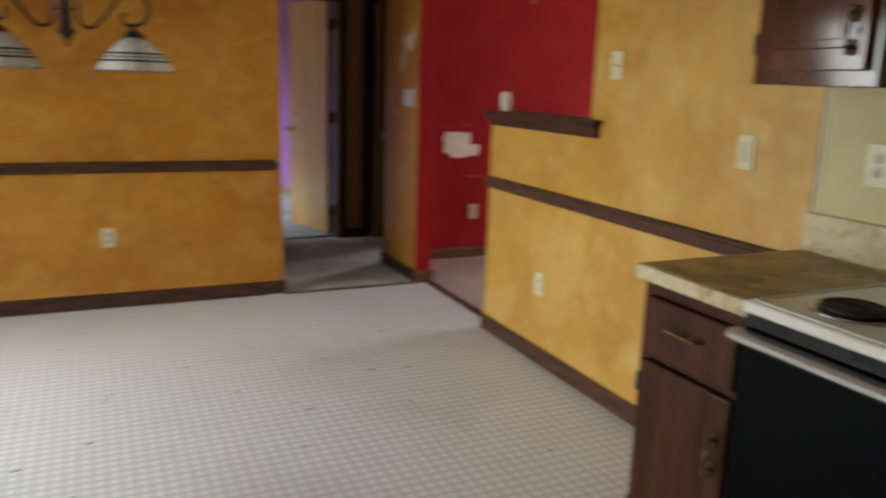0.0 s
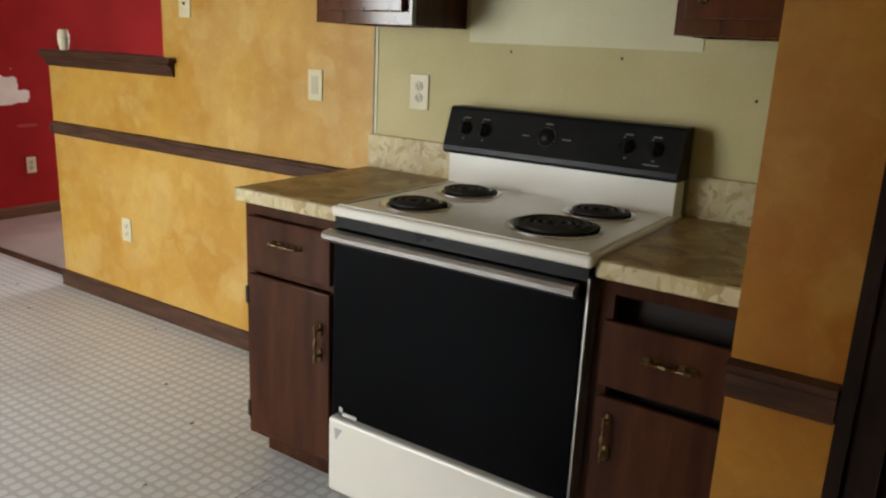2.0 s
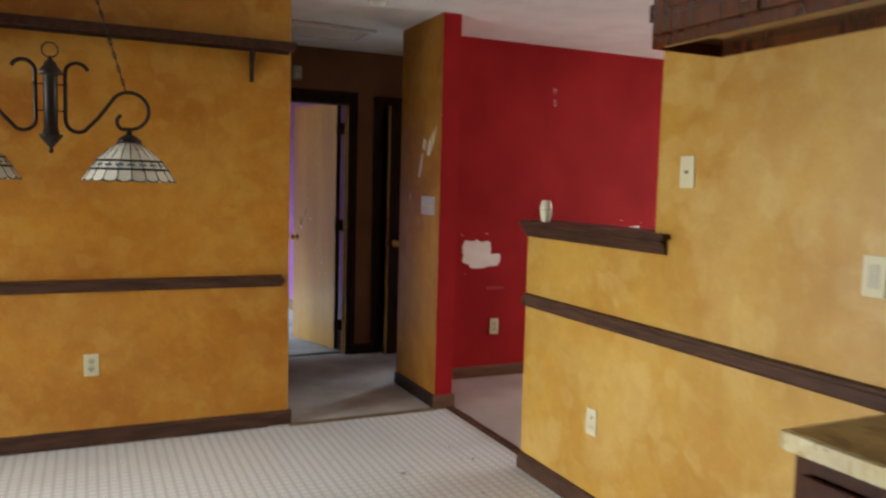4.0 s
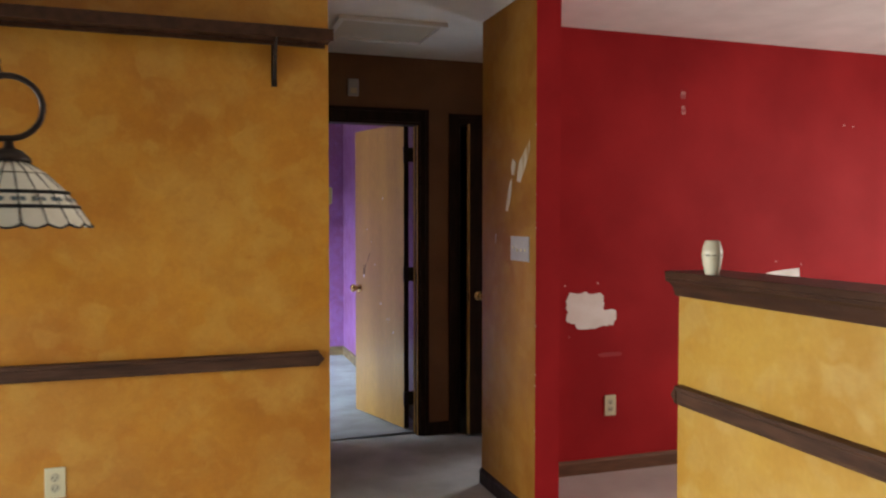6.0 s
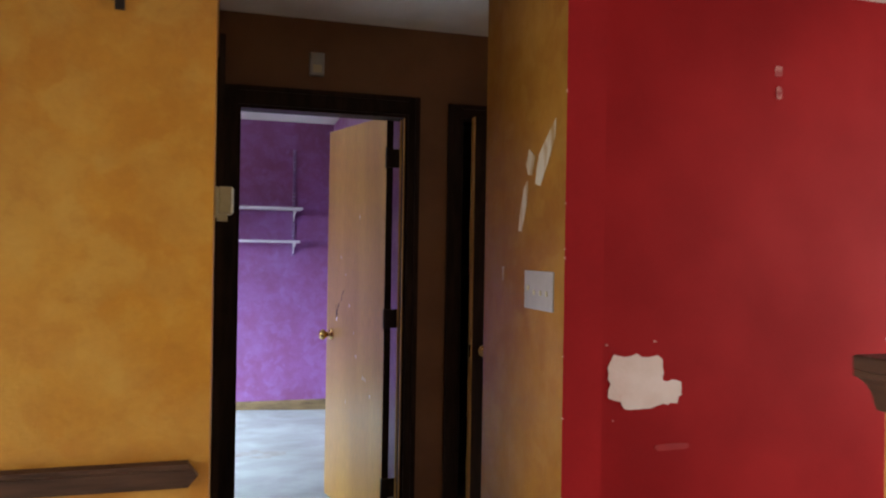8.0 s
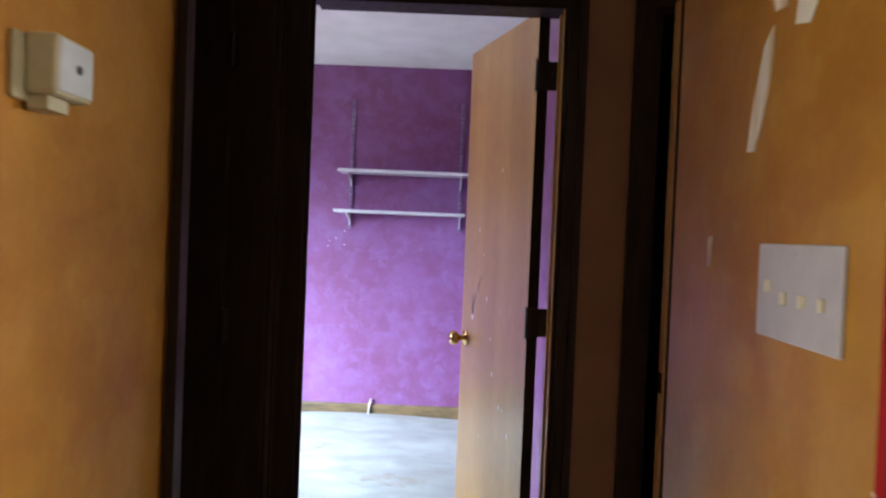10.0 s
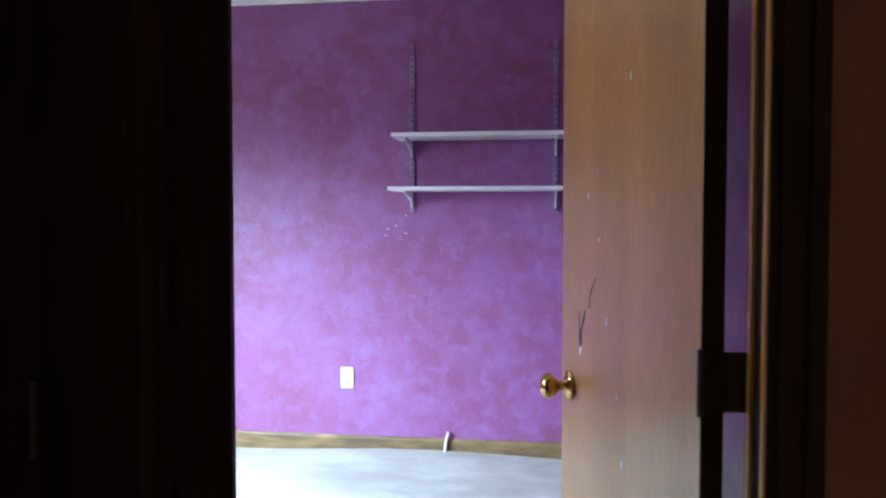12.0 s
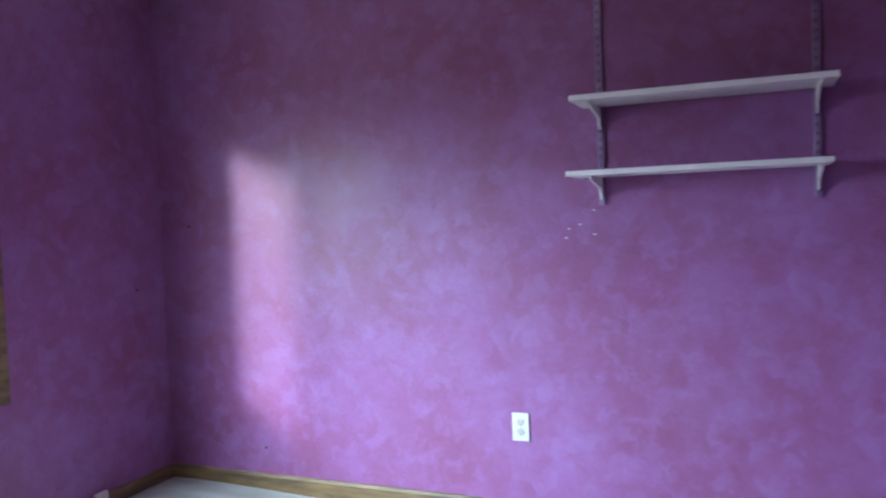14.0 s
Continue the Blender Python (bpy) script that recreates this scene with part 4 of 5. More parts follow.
def base_cabinet(y0, y1, label, dropped=0.0, flip=False):
    ob = thing("base_cabinet", (-0.3, (y0 + y1) / 2, 0), label, "cabinet", "base cabinets beside the stove")
    for a in (y0, y1 - 0.018):
        part("side_panel", boxed((-0.600, -0.001, a, a + 0.018, 0.10, 0.870)), CABINET, ob)
    part("bottom_panel", boxed((-0.600, -0.001, y0 + 0.018, y1 - 0.018, 0.10, 0.118)), CABINET, ob)
    part("back_panel", boxed((-0.02, -0.001, y0 + 0.018, y1 - 0.018, 0.118, 0.870)), CABINET, ob)
    for z0, z1 in ((0.10, 0.14), (0.655, 0.685), (0.835, 0.870)):
        part("face_rail", boxed((-0.620, -0.6005, y0 + 0.04, y1 - 0.04, z0, z1)), CABINET, ob)
    for a, b in ((y0, y0 + 0.04), (y1 - 0.04, y1)):
        part("face_stile", boxed((-0.620, -0.6005, a, b, 0.10, 0.870)), CABINET, ob)
    part("toe_kick", boxed((-0.54, -0.02, y0 + 0.001, y1 - 0.001, 0.0, 0.10)), CABINET, ob, "worn toe kick board")
    # near-black block in the hollow, standing in for the shade inside
    part("inside", boxed((-0.55, -0.03, y0 + 0.02, y1 - 0.02, 0.12, 0.86)), CABINET_IN, ob)
    dr = part("drawer", boxed((-0.638, -0.6205, y0 + 0.025, y1 - 0.025, 0.675 - dropped, 0.832 - dropped), bevel=0.004), CABINET, ob)
    pull(dr, front_pose(-0.638, (y0 + y1) / 2, 0.765 - dropped), 0.115)
    py, hy = (y0 + 0.06, y1 - 0.02) if not flip else (y1 - 0.06, y0 + 0.02)
    panel_door(ob, -0.6385, y0 + 0.025, y1 - 0.025, 0.125, 0.650 - dropped, py, 0.50, hy, panel=False)
    return ob


base_cabinet(0.004, 0.388, "dark walnut-stained base cabinet with drawer and door")
base_cabinet(-1.126, -0.762, "dark walnut-stained base cabinet with a sagging drawer", dropped=0.055, flip=True)


# ---- kitchen: wall cabinets and hood ----
def wall_cabinet(y0, y1, z0, z1, label, doors, depth=0.30):
    ob = thing("wall_cabinet", (-depth / 2, (y0 + y1) / 2, z0), label, "cabinet", "wall cabinets over the counter")
    for a in (y0, y1 - 0.016):
        # sides take the duller copy, so the glare stays on the fronts
        part("side_panel", boxed((-depth + 0.02, -0.001, a, a + 0.016, z0, z1)), CABINET, ob)
    part("bottom_panel", boxed((-depth + 0.02, -0.001, y0 + 0.016, y1 - 0.016, z0 + 0.03, z0 + 0.046)), CABINET_GLARE, ob)
    part("top_panel", boxed((-depth + 0.02, -0.001, y0 + 0.016, y1 - 0.016, z1 - 0.016, z1)), CABINET_GLARE, ob)
    part("back_rail", boxed((-0.02, -0.001, y0 + 0.016, y1 - 0.016, z0, z0 + 0.03)), CABINET_GLARE, ob)
    part("bottom_rail", boxed((-depth, -depth + 0.0195, y0 + 0.038, y1 - 0.038, z0, z0 + 0.045)), CABINET_GLARE, ob)
    part("top_rail", boxed((-depth, -depth + 0.0195, y0 + 0.038, y1 - 0.038, z1 - 0.04, z1)), CABINET_GLARE, ob)
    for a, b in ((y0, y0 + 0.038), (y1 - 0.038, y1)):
        part("face_stile", boxed((-depth, -depth + 0.0195, a, b, z0, z1)), CABINET_GLARE, ob)
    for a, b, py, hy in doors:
        panel_door(ob, -depth - 0.0195, a, b, z0 + 0.036, z1 - 0.03, py, z0 + 0.13, hy, mat=CABINET_GLARE)
    return ob


wall_cabinet(0.022, 0.400, 1.405, 2.20, "glossy walnut-stained wall cabinet with raised panel door", [(0.045, 0.378, 0.085, 0.384)])
wall_cabinet(0.402, 1.30, 1.858, 2.20, "walnut-stained cabinet above the empty fridge space", [(0.425, 0.845, 0.80, 0.42), (0.853, 1.278, 0.90, 1.284)])
wall_cabinet(-0.757, 0.020, 1.735, 2.20, "walnut-stained cabinet above the range hood", [(-0.735, -0.375, -0.42, -0.74), (-0.362, 0.0, -0.32, 0.005)])
wall_cabinet(-1.128, -0.759, 1.400, 2.20, "walnut-stained wall cabinet beside the range hood", [(-1.105, -0.785, -0.825, -1.11)])

hood = thing("range_hood", (-0.22, -0.38, 1.60), "cream range hood with a blue film strip along its front", "range hood")
hm = prism(bmesh.new(), [(-0.003, 1.652), (-0.415, 1.652), (-0.415, 1.658), (-0.375, 1.733), (-0.003, 1.733)], "y", -0.697, -0.034)
part("shell", hm, HOODCREAM, hood)
part("front_band", boxed((-0.420, -0.408, -0.700, -0.030, 1.604, 1.652), bevel=0.003), BLUEFILM, hood, "blue protective film on the front band")
part("side_skirt", boxed((-0.408, -0.003, -0.034, -0.030, 1.604, 1.652)), HOODCREAM, hood)
part("side_skirt", boxed((-0.408, -0.003, -0.700, -0.696, 1.604, 1.652)), HOODCREAM, hood)
cover = prism(bmesh.new(), [(-0.325, 1.650), (-0.305, 1.596), (-0.165, 1.606), (-0.150, 1.650)], "y", -0.495, -0.265)
part("lamp_cover", cover, HOODCREAM, hood, "dull cream lamp cover")
part("filter_frame", boxed((-0.34, -0.14, -0.53, -0.497, 1.588, 1.652), (-0.34, -0.14, -0.263, -0.23, 1.588, 1.652), (-0.345, -0.327, -0.497, -0.263, 1.588, 1.652), (-0.148, -0.13, -0.497, -0.263, 1.600, 1.652), bevel=0.003), GREYSLOT, hood, "dark filter frame")
for y, w in ((-0.565, 0.028), (-0.625, 0.018)):
    part("printed_mark", boxed((-0.3955, -0.3935, y - w, y + w, 1.694, 1.699)), GREYPRINT, hood, "faint grey printed bar")
for g in range(3):
    bm = bmesh.new()
    for n in range(4):
        z = 1.678 + 0.011 * n
        x = -0.4105 + 0.5333 * (z - 1.658)
        y = -0.225 - 0.088 * g
        box(bm, x - 0.0045, x + 0.004, y - 0.075, y, z - 0.0022, z + 0.0022)
    part("vent_slots", bm, GREYSLOT, hood, "row of dark vent slots")


# ---- wall plates ----
def outlet(name, m, mat, label, face="duplex", w=0.071, h=0.115):
    """A cover plate facing -y in its own frame, with sockets, a jack or toggles."""
    ob = thing(name, m, label, {"duplex": "outlet", "decor": "outlet", "jack": "wall jack", "switch": "switch"}[face], "wall outlets" if face == "duplex" else "")

    def local(bm):
        bm.transform(m)
        return bm
    part("plate", local(boxed((-w / 2, w / 2, -0.006, 0.0, -h / 2, h / 2), bevel=0.002)), mat, ob)
    if face == "duplex":
        for z in (0.02, -0.02):
            r = part("socket", local(lathe(bmesh.new(), [(0, 0.0), (0.0165, 0.0), (0.016, 0.0022), (0, 0.0024)], pose(0, -0.006, z, 90, 0, 0), 20)), {CREAM: SOCKETTAN, WHITEPLASTIC: SOCKETGREY}.get(mat, mat), ob)
            part("slots", local(boxed((-0.0085, -0.006, -0.0092, -0.0083, z - 0.004, z + 0.006), (0.006, 0.0085, -0.0092, -0.0083, z - 0.004, z + 0.006), (-0.0025, 0.0025, -0.0092, -0.0083, z - 0.011, z - 0.0065))), INK, r, "dark socket slots")
    elif face == "decor":
        part("insert", local(boxed((-0.0165, 0.0165, -0.0085, -0.006, -0.033, 0.033), bevel=0.001)), SOCKETTAN, ob, "plain rectangular insert")
    elif face == "jack":
        part("jack", local(lathe(bmesh.new(), [(0, 0), (0.006, 0), (0.005, 0.006), (0, 0.006)], pose(0, -0.006, 0, 90, 0, 0), 12)), OLDBRASS, ob, "small metal jack")
    else:
        n = round(w / 0.053)
        for k in range(n):
            x = (k - (n - 1) / 2) * 0.046
            part("toggle", local(boxed((x - 0.004, x + 0.004, -0.012, -0.005, -0.014 + 0.012 * (k == 0), 0.001 + 0.012 * (k == 0)), bevel=0.0015)), AMBER if n > 1 else mat, ob, "small toggle lever")
    part("screw", local(lathe(bmesh.new(), [(0, 0), (0.003, 0), (0.0025, 0.001), (0, 0.001)], pose(0, -0.006, 0.0 if face == "duplex" else h / 2 - 0.012, 90, 0, 0), 8)), mat, ob)
    return ob


outlet("outlet", pose(0, 0.685, 1.185, 0, 0, -90), CREAM, "cream plate with a rectangular insert on the yellow partition", "decor")
outlet("wall_jack", pose(0, 1.433, 1.473, 0, 0, -90), CREAM, "cream wall jack plate high on the yellow partition", "jack")
outlet("outlet", pose(0, 1.938, 0.406, 0, 0, -90), BUFF, "pale buff duplex outlet low on the yellow partition")
outlet("outlet", pose(0, 0.199, 1.193, 0, 0, -90), CREAM, "cream duplex outlet on the olive wall", h=0.12, w=0.078)
outlet("outlet", pose(0, -1.0, 1.20, 0, 0, -90), GREEN, "painted-over outlet on the olive wall")
outlet("outlet", pose(0.742, 4.188, 0.378, 0, 0, 0), CREAM, "cream duplex outlet on the red wall")
outlet("outlet", pose(-1.953, 3.59, 0.427, 0, 0, 0), CREAM, "cream duplex outlet on the dining wall")
outlet("outlet", pose(-1.422, 8.11, 0.448, 0, 0, 0), WHITEPLASTIC, "white duplex outlet on the purple wall")
outlet("switch_plate", pose(0, 3.748, 1.272, 0, 0, -90), SHADEDPLASTIC, "white multi-gang switch plate with amber toggles", "switch", w=0.208)

# floor register in the partition
vent = thing("wall_vent", (0, 0.93, 0.17), "white metal wall vent beside the base cabinet", "vent")
part("frame", boxed((-0.008, 0, 0.80, 1.052, 0.17, 0.19), (-0.008, 0, 0.80, 1.052, 0.365, 0.386), (-0.008, 0, 0.80, 0.825, 0.19, 0.365), (-0.008, 0, 1.022, 1.052, 0.19, 0.365)), WHITEPLASTIC, vent)
part("backing", boxed((-0.003, 0, 0.825, 1.022, 0.19, 0.365)), GREYSLOT, vent)
for n in range(12):
    z = 0.197 + 0.0142 * n
    part("slat", prism(bmesh.new(), [(-0.007, z), (-0.0045, z), (-0.002, z + 0.010), (-0.0045, z + 0.010)], "y", 0.825, 1.022), WHITEPLASTIC, vent)

# ---- half-wall ledge and vase ----
ledge = thing("ledge_cap", (0.06, 2.05, 1.17), "dark wooden cap with stepped moulding on the half wall", "ledge", "", "structure")
part("top_board", boxed((-0.042, 0.162, 1.592, 2.540, 1.222, 1.244), (-0.042, -0.001, 1.505, 1.592, 1.222, 1.244), bevel=0.004), DARKWOOD, ledge)
bm = bmesh.new()
rings = []
for out, z in ((0.003, 1.164), (0.010, 1.166), (0.013, 1.176), (0.016, 1.190), (0.023, 1.203), (0.032, 1.211), (0.037, 1.213), (0.037, 1.2215)):
    rings.append([bm.verts.new(p) for p in ((-out, 1.52, z), (-out, 2.521 + 0.55 * out, z), (0.12 + out, 2.521 + 0.55 * out, z), (0.12 + out, 1.52, z))])
for a, b in zip(rings, rings[1:]):
    for k in range(4):
        bm.faces.new((a[k], a[(k + 1) % 4], b[(k + 1) % 4], b[k]))
bm.faces.new(rings[-1])
bm.faces.new(rings[0])
part("cove_moulding", bm, DARKWOOD, ledge)
vase = thing("vase", (-0.018, 2.338, 1.2445), "small pale cream ceramic barrel jar standing on the ledge", "vase")
bm = lathe(bmesh.new(), [(0, 0), (0.0185, 0), (0.020, 0.003), (0.0258, 0.03), (0.0286, 0.052), (0.0291, 0.0555), (0.0282, 0.057), (0.0282, 0.058), (0.0291, 0.0595), (0.0275, 0.075), (0.023, 0.093), (0.0205, 0.099), (0.018, 0.100), (0.016, 0.097), (0, 0.096)], Matrix.Translation((-0.018, 2.338, 1.2445)), 18)
part("body", bm, CERAMIC, vase, smooth=True)
for a0, a1 in ((150, 172), (192, 222), (232, 262), (285, 310)):
    bm = bmesh.new()
    pts = [(-0.018 + 0.0286 * math.cos(radians(a0 + (a1 - a0) * k / 5)), 2.338 + 0.0286 * math.sin(radians(a0 + (a1 - a0) * k / 5)), 1.2445 + 0.0575) for k in range(6)]
    part("slit", tube(bm, pts, 0.0011, 5), INK, vase, "thin dark slit")

# ---- dining wall: plate shelf and hanging lamp ----
shelf = thing("plate_shelf", (-2.5, 3.53, 2.08), "long dark wooden plate shelf on the dining wall", "shelf")
part("board", boxed((-4.19, -0.925, 3.475, 3.589, 2.115, 2.137), bevel=0.003), DARKWOOD, shelf)
part("front_lip", boxed((-4.19, -0.925, 3.462, 3.474, 2.105, 2.150), bevel=0.002), DARKWOOD, shelf)
part("cleat", boxed((-4.19, -0.94, 3.572, 3.589, 2.098, 2.115), bevel=0.002), DARKWOOD, shelf)
for x in (-1.142, -2.75, -4.05):
    part("bracket", boxed((x - 0.011, x + 0.011, 3.580, 3.5895, 1.935, 2.098), bevel=0.001), IRON, shelf, "thin dark bracket")
    part("bracket_arm", prism(bmesh.new(), [(3.58, 1.96), (3.58, 2.07), (3.50, 2.112), (3.49, 2.112)], "x", x - 0.006, x + 0.006), IRON, shelf)

LX, LY = -2.093, 2.70
lamp = thing("pendant_lamp", (LX, LY, 1.37), "dark bronze scrolled hanging lamp with stained glass shades", "lamp")
CZ = 1.70
part("column", lathe(bmesh.new(), [(0, 1.487), (0.008, 1.492), (0.009, 1.502), (0.004, 1.508), (0.014, 1.520), (0.040, 1.552), (0.044, 1.562), (0.030, 1.566), (0.030, 1.580), (0.026, 1.585), (0.026, 1.79), (0.030, 1.795), (0.046, 1.800), (0.040, 1.812), (0.024, 1.832), (0.020, 1.845), (0.010, 1.852), (0.007, 1.868), (0, 1.869)], Matrix.Translation((LX, LY, 0)), 28), IRON, lamp, smooth=True)
part("ring", tube(bmesh.new(), [(LX + 0.029 * math.cos(a), LY, 1.892 + 0.029 * math.sin(a)) for a in [2 * math.pi * n / 24 for n in range(25)]], 0.0038, 8), OLDBRASS, lamp, "thin bronze hanging ring", smooth=True)


def arc(cx, cz, r, a0, a1, n=14, r1=None):
    r1 = r if r1 is None else r1
    return [(cx + (r + (r1 - r) * k / n) * math.cos(radians(a0 + (a1 - a0) * k / n)), cz + (r + (r1 - r) * k / n) * math.sin(radians(a0 + (a1 - a0) * k / n))) for k in range(n + 1)]


def shade_part(x):
    """A leaded glass cone shade: long pale panes, a band between two dark lines, a scalloped rim."""
    rows = [(0.036, 1.543), (0.082, 1.512), (0.126, 1.468), (0.150, 1.434), (0.176, 1.393)]
    segs = 20
    gap = part("shade", lathe(bmesh.new(), [(r - 0.005, z - 0.003) for r, z in rows], Matrix.Translation((x, LY, 0)), 40), GLASSWHITE, lamp, "pale stained glass cone shade with a dark leaded band", smooth=True)

    def on(r, a, z):
        return (x + r * math.cos(a), LY + r * math.sin(a), z)
    for k in range(segs):
        a0, a1 = 2 * math.pi * k / segs, 2 * math.pi * (k + 1) / segs
        am = (a0 + a1) / 2
        for j in range(4):
            (r0, z0), (r1, z1) = rows[j], rows[j + 1]
            da = 0.014 if j else 0.03
            cs = [(r0, a0 + da, z0), (r0, a1 - da, z0), (r1, a1 - da, z1 + 0.003), (r1, a0 + da, z1 + 0.003)]
            if j == 3:
                cs = cs[:3] + [(r1 + 0.005, am, z1 - 0.009)] + cs[3:]
            bm = bmesh.new()
            out = [bm.verts.new(on(r, a, z)) for r, a, z in cs]
            inn = [bm.verts.new(on(r - 0.003, a, z - 0.002)) for r, a, z in cs]
            bm.faces.new(out)
            bm.faces.new(inn[::-1])
            for q in range(len(cs)):
                w = (q + 1) % len(cs)
                bm.faces.new((out[q], inn[q], inn[w], out[w]))
            part("glass_pane", bm, GLASSWHITE, gap)
        part("lead_line", tube(bmesh.new(), [on(r + 0.0005, a0, z) for r, z in rows], 0.0021, 5), LEAD, gap)
        part("rim_scallop", tube(bmesh.new(), [on(rows[4][0] + 0.005 * math.sin(math.pi * q / 6), a0 + (a1 - a0) * q / 6, rows[4][1] - 0.009 * math.sin(math.pi * q / 6)) for q in range(7)], 0.0026, 5), LEAD, gap)
        bm = bmesh.new()
        r, z = 0.141, 1.451
        for side_a in (-0.3, 0.3):
            a = am + side_a * (a1 - a0)
            lathe(bm, [(0, -0.001), (0.0075, 0.0), (0, 0.002)], Matrix.Translation(on(r, a, z)) @ Matrix.Rotation(a, 4, 'Z') @ Matrix.Rotation(radians(53), 4, 'Y'), 6)
        part("band_piece", bm, GLASSBLUE, gap, "small slate glass piece")
    for n, (r, z) in enumerate(rows[2:4]):
        part("lead_band", tube(bmesh.new(), [on(r + 0.001, 2 * math.pi * q / 40, z) for q in range(41)], 0.0048, 6), LEAD, gap, "thick dark lead line")
    part("cap", lathe(bmesh.new(), [(0, 1.592), (0.010, 1.590), (0.013, 1.575), (0.030, 1.568), (0.046, 1.552), (0.049, 1.542), (0, 1.541)], Matrix.Translation((x, LY, 0)), 24), IRON, lamp, "dark bronze shade cap", smooth=True)


for s in (1, -1):
    def side(pts):
        return [(LX + s * u, LY, z) for u, z in pts]
    arm = arc(0.075, 1.80, 0.036, 205, 90, 6)[::-1]
    inner = arc(0.095, 1.806, 0.042, 20, 180, 12) + [(0.053, 1.78), (0.053, 1.70)] + arc(0.098, 1.622, 0.046, 180, 300, 10) + [(0.17, 1.635)]
    outer = arc(0.287, 1.672, 0.075, 135, -95, 18) + arc(0.272, 1.628, 0.034, 250, 120, 10, 0.030)
    part("arm", tube(bmesh.new(), side(inner + outer), 0.0078, 8), IRON, lamp, "scrolled bronze arm", smooth=True)
    part("arm_collar", boxed((LX + s * 0.048, LX + s * 0.062, LY - 0.008, LY + 0.008, 1.752, 1.764), (LX + s * 0.025, LX + s * 0.05, LY - 0.004, LY + 0.004, 1.755, 1.761), (LX + s * 0.025, LX + s * 0.05, LY - 0.004, LY + 0.004, 1.652, 1.658)), IRON, lamp)
    shade_part(LX + s * 0.287)
    # chain from the arm up to the ceiling
    chain = part("chain", tube(bmesh.new(), [(LX + s * 0.275, LY, 1.748), (LX + s * 0.03, LY, 2.585)], 0.002, 5), IRON, lamp, "thin dark chain")
    a, b = Vector((LX + s * 0.275, LY, 1.748)), Vector((LX + s * 0.03, LY, 2.585))
    way = (b - a).normalized()
    turn = way.to_track_quat('Z', 'Y').to_matrix().to_4x4()
    for n in range(32):
        c = a + (b - a) * ((n + 0.5) / 32)
        m = Matrix.Translation(c) @ turn @ Matrix.Rotation(radians(90 * (n % 2)), 4, 'Z')
        part("link", tube(bmesh.new(), [m @ Vector((0.006 * math.cos(q), 0, 0.016 * math.sin(q))) for q in [2 * math.pi * k / 10 for k in range(11)]], 0.0022, 5), IRON, chain)
part("canopy", lathe(bmesh.new(), [(0, 2.577), (0.07, 2.579), (0.085, 2.589), (0.09, 2.5995), (0, 2.5995)], Matrix.Translation((LX, LY, 0)), 28), IRON, lamp, smooth=True)

# the lamp hangs a little nearer and is a little smaller than laid out above
near = Matrix.Translation((-1.923, -0.608, 1.405)) @ Matrix.Scale(0.866, 4) @ Matrix.Translation((1.923, 0.608, -1.405))
lamp.matrix_world = near @ PLACE[lamp]

# ---- living room wall marks ----


def blob(bm, plane, u, v, rx, rz, seed, off):
    """A thin irregular dab of paint on a wall; plane 'y' faces -y, 'x' faces -x."""
    rnd = random.Random(seed)
    n = 28
    rim = []
    for k in range(n):
        a = 2 * math.pi * k / n
        f = 1 / max(abs(math.cos(a)), abs(math.sin(a))) ** 0.75 * rnd.uniform(0.88, 1.08)
        rim.append((u + rx * f * math.cos(a), v + rz * f * math.sin(a)))

    def at(p, d):
        return (p[0], off - d, p[1]) if plane == "y" else (off - d, p[0], p[1])
    top = [bm.verts.new(at(p, 0.0025)) for p in rim]
    low = [bm.verts.new(at(p, 0.0)) for p in rim]
    bm.faces.new(top)
    for k in range(n):
        j = (k + 1) % n
        bm.faces.new((top[k], low[k], low[j], top[j]))
    return bm


bm = blob(bmesh.new(), "y", 0.585, 0.925, 0.118, 0.088, 3, 4.188)
blob(bm, "y", 0.70, 0.868, 0.075, 0.046, 5, 4.1875)
blob(bm, "y", 0.60, 0.845, 0.085, 0.036, 9, 4.187)
piece("wall_patch", bm, SPACKLE, "square white primer patch on the red wall", "paint patch")
rnd = random.Random(17)
edge = [(1.745 + rnd.uniform(-0.02, 0.03), 0.99 + 0.02 * k) for k in range(5)] + [(1.80, 1.095), (1.87, 1.105), (1.95, 1.112), (2.035, 1.118), (2.04, 1.05), (2.034, 0.98), (1.90, 0.972)]
piece("wall_patch_small", prism(bmesh.new(), edge, "y", 4.1855, 4.188), SPACKLE, "white primer patch with a straight edge on the red wall", "paint patch")
piece("wall_smear", blob(bmesh.new(), "y", 0.74, 0.662, 0.075, 0.012, 21, 4.188), material("faint_smear", (0.35, 0.0135, 0.0145), (0.30, 0.009, 0.011), 12, 0.7), "faint pale smear on the red wall", "paint patch")
bm = blob(bmesh.new(), "y", 1.197, 2.115, 0.018, 0.022, 11, 4.188)
blob(bm, "y", 1.200, 2.03, 0.014, 0.026, 12, 4.188)
piece("wall_scuff", bm, material("pink_scuff", (0.36, 0.04, 0.04), (0.50, 0.19, 0.165), 45, 0.6, lo=0.42, hi=0.62), "faint pale scuffs on the red wall", "paint patch")
PALE_FLECK = material("pale_fleck", (0.60, 0.38, 0.33), (0.52, 0.25, 0.21), 30, 0.6)
rnd = random.Random(8)
bm = bmesh.new()
for z in (0.42, 0.455, 0.66, 0.71, 0.93, 1.10, 1.37, 1.395, 1.52, 1.83):
    h = rnd.uniform(0.0015, 0.006)
    box(bm, -0.0012, rnd.uniform(0.001, 0.004), 3.579, 3.580 + rnd.uniform(0.001, 0.003), z - h, z + h, bevel=0.0004)
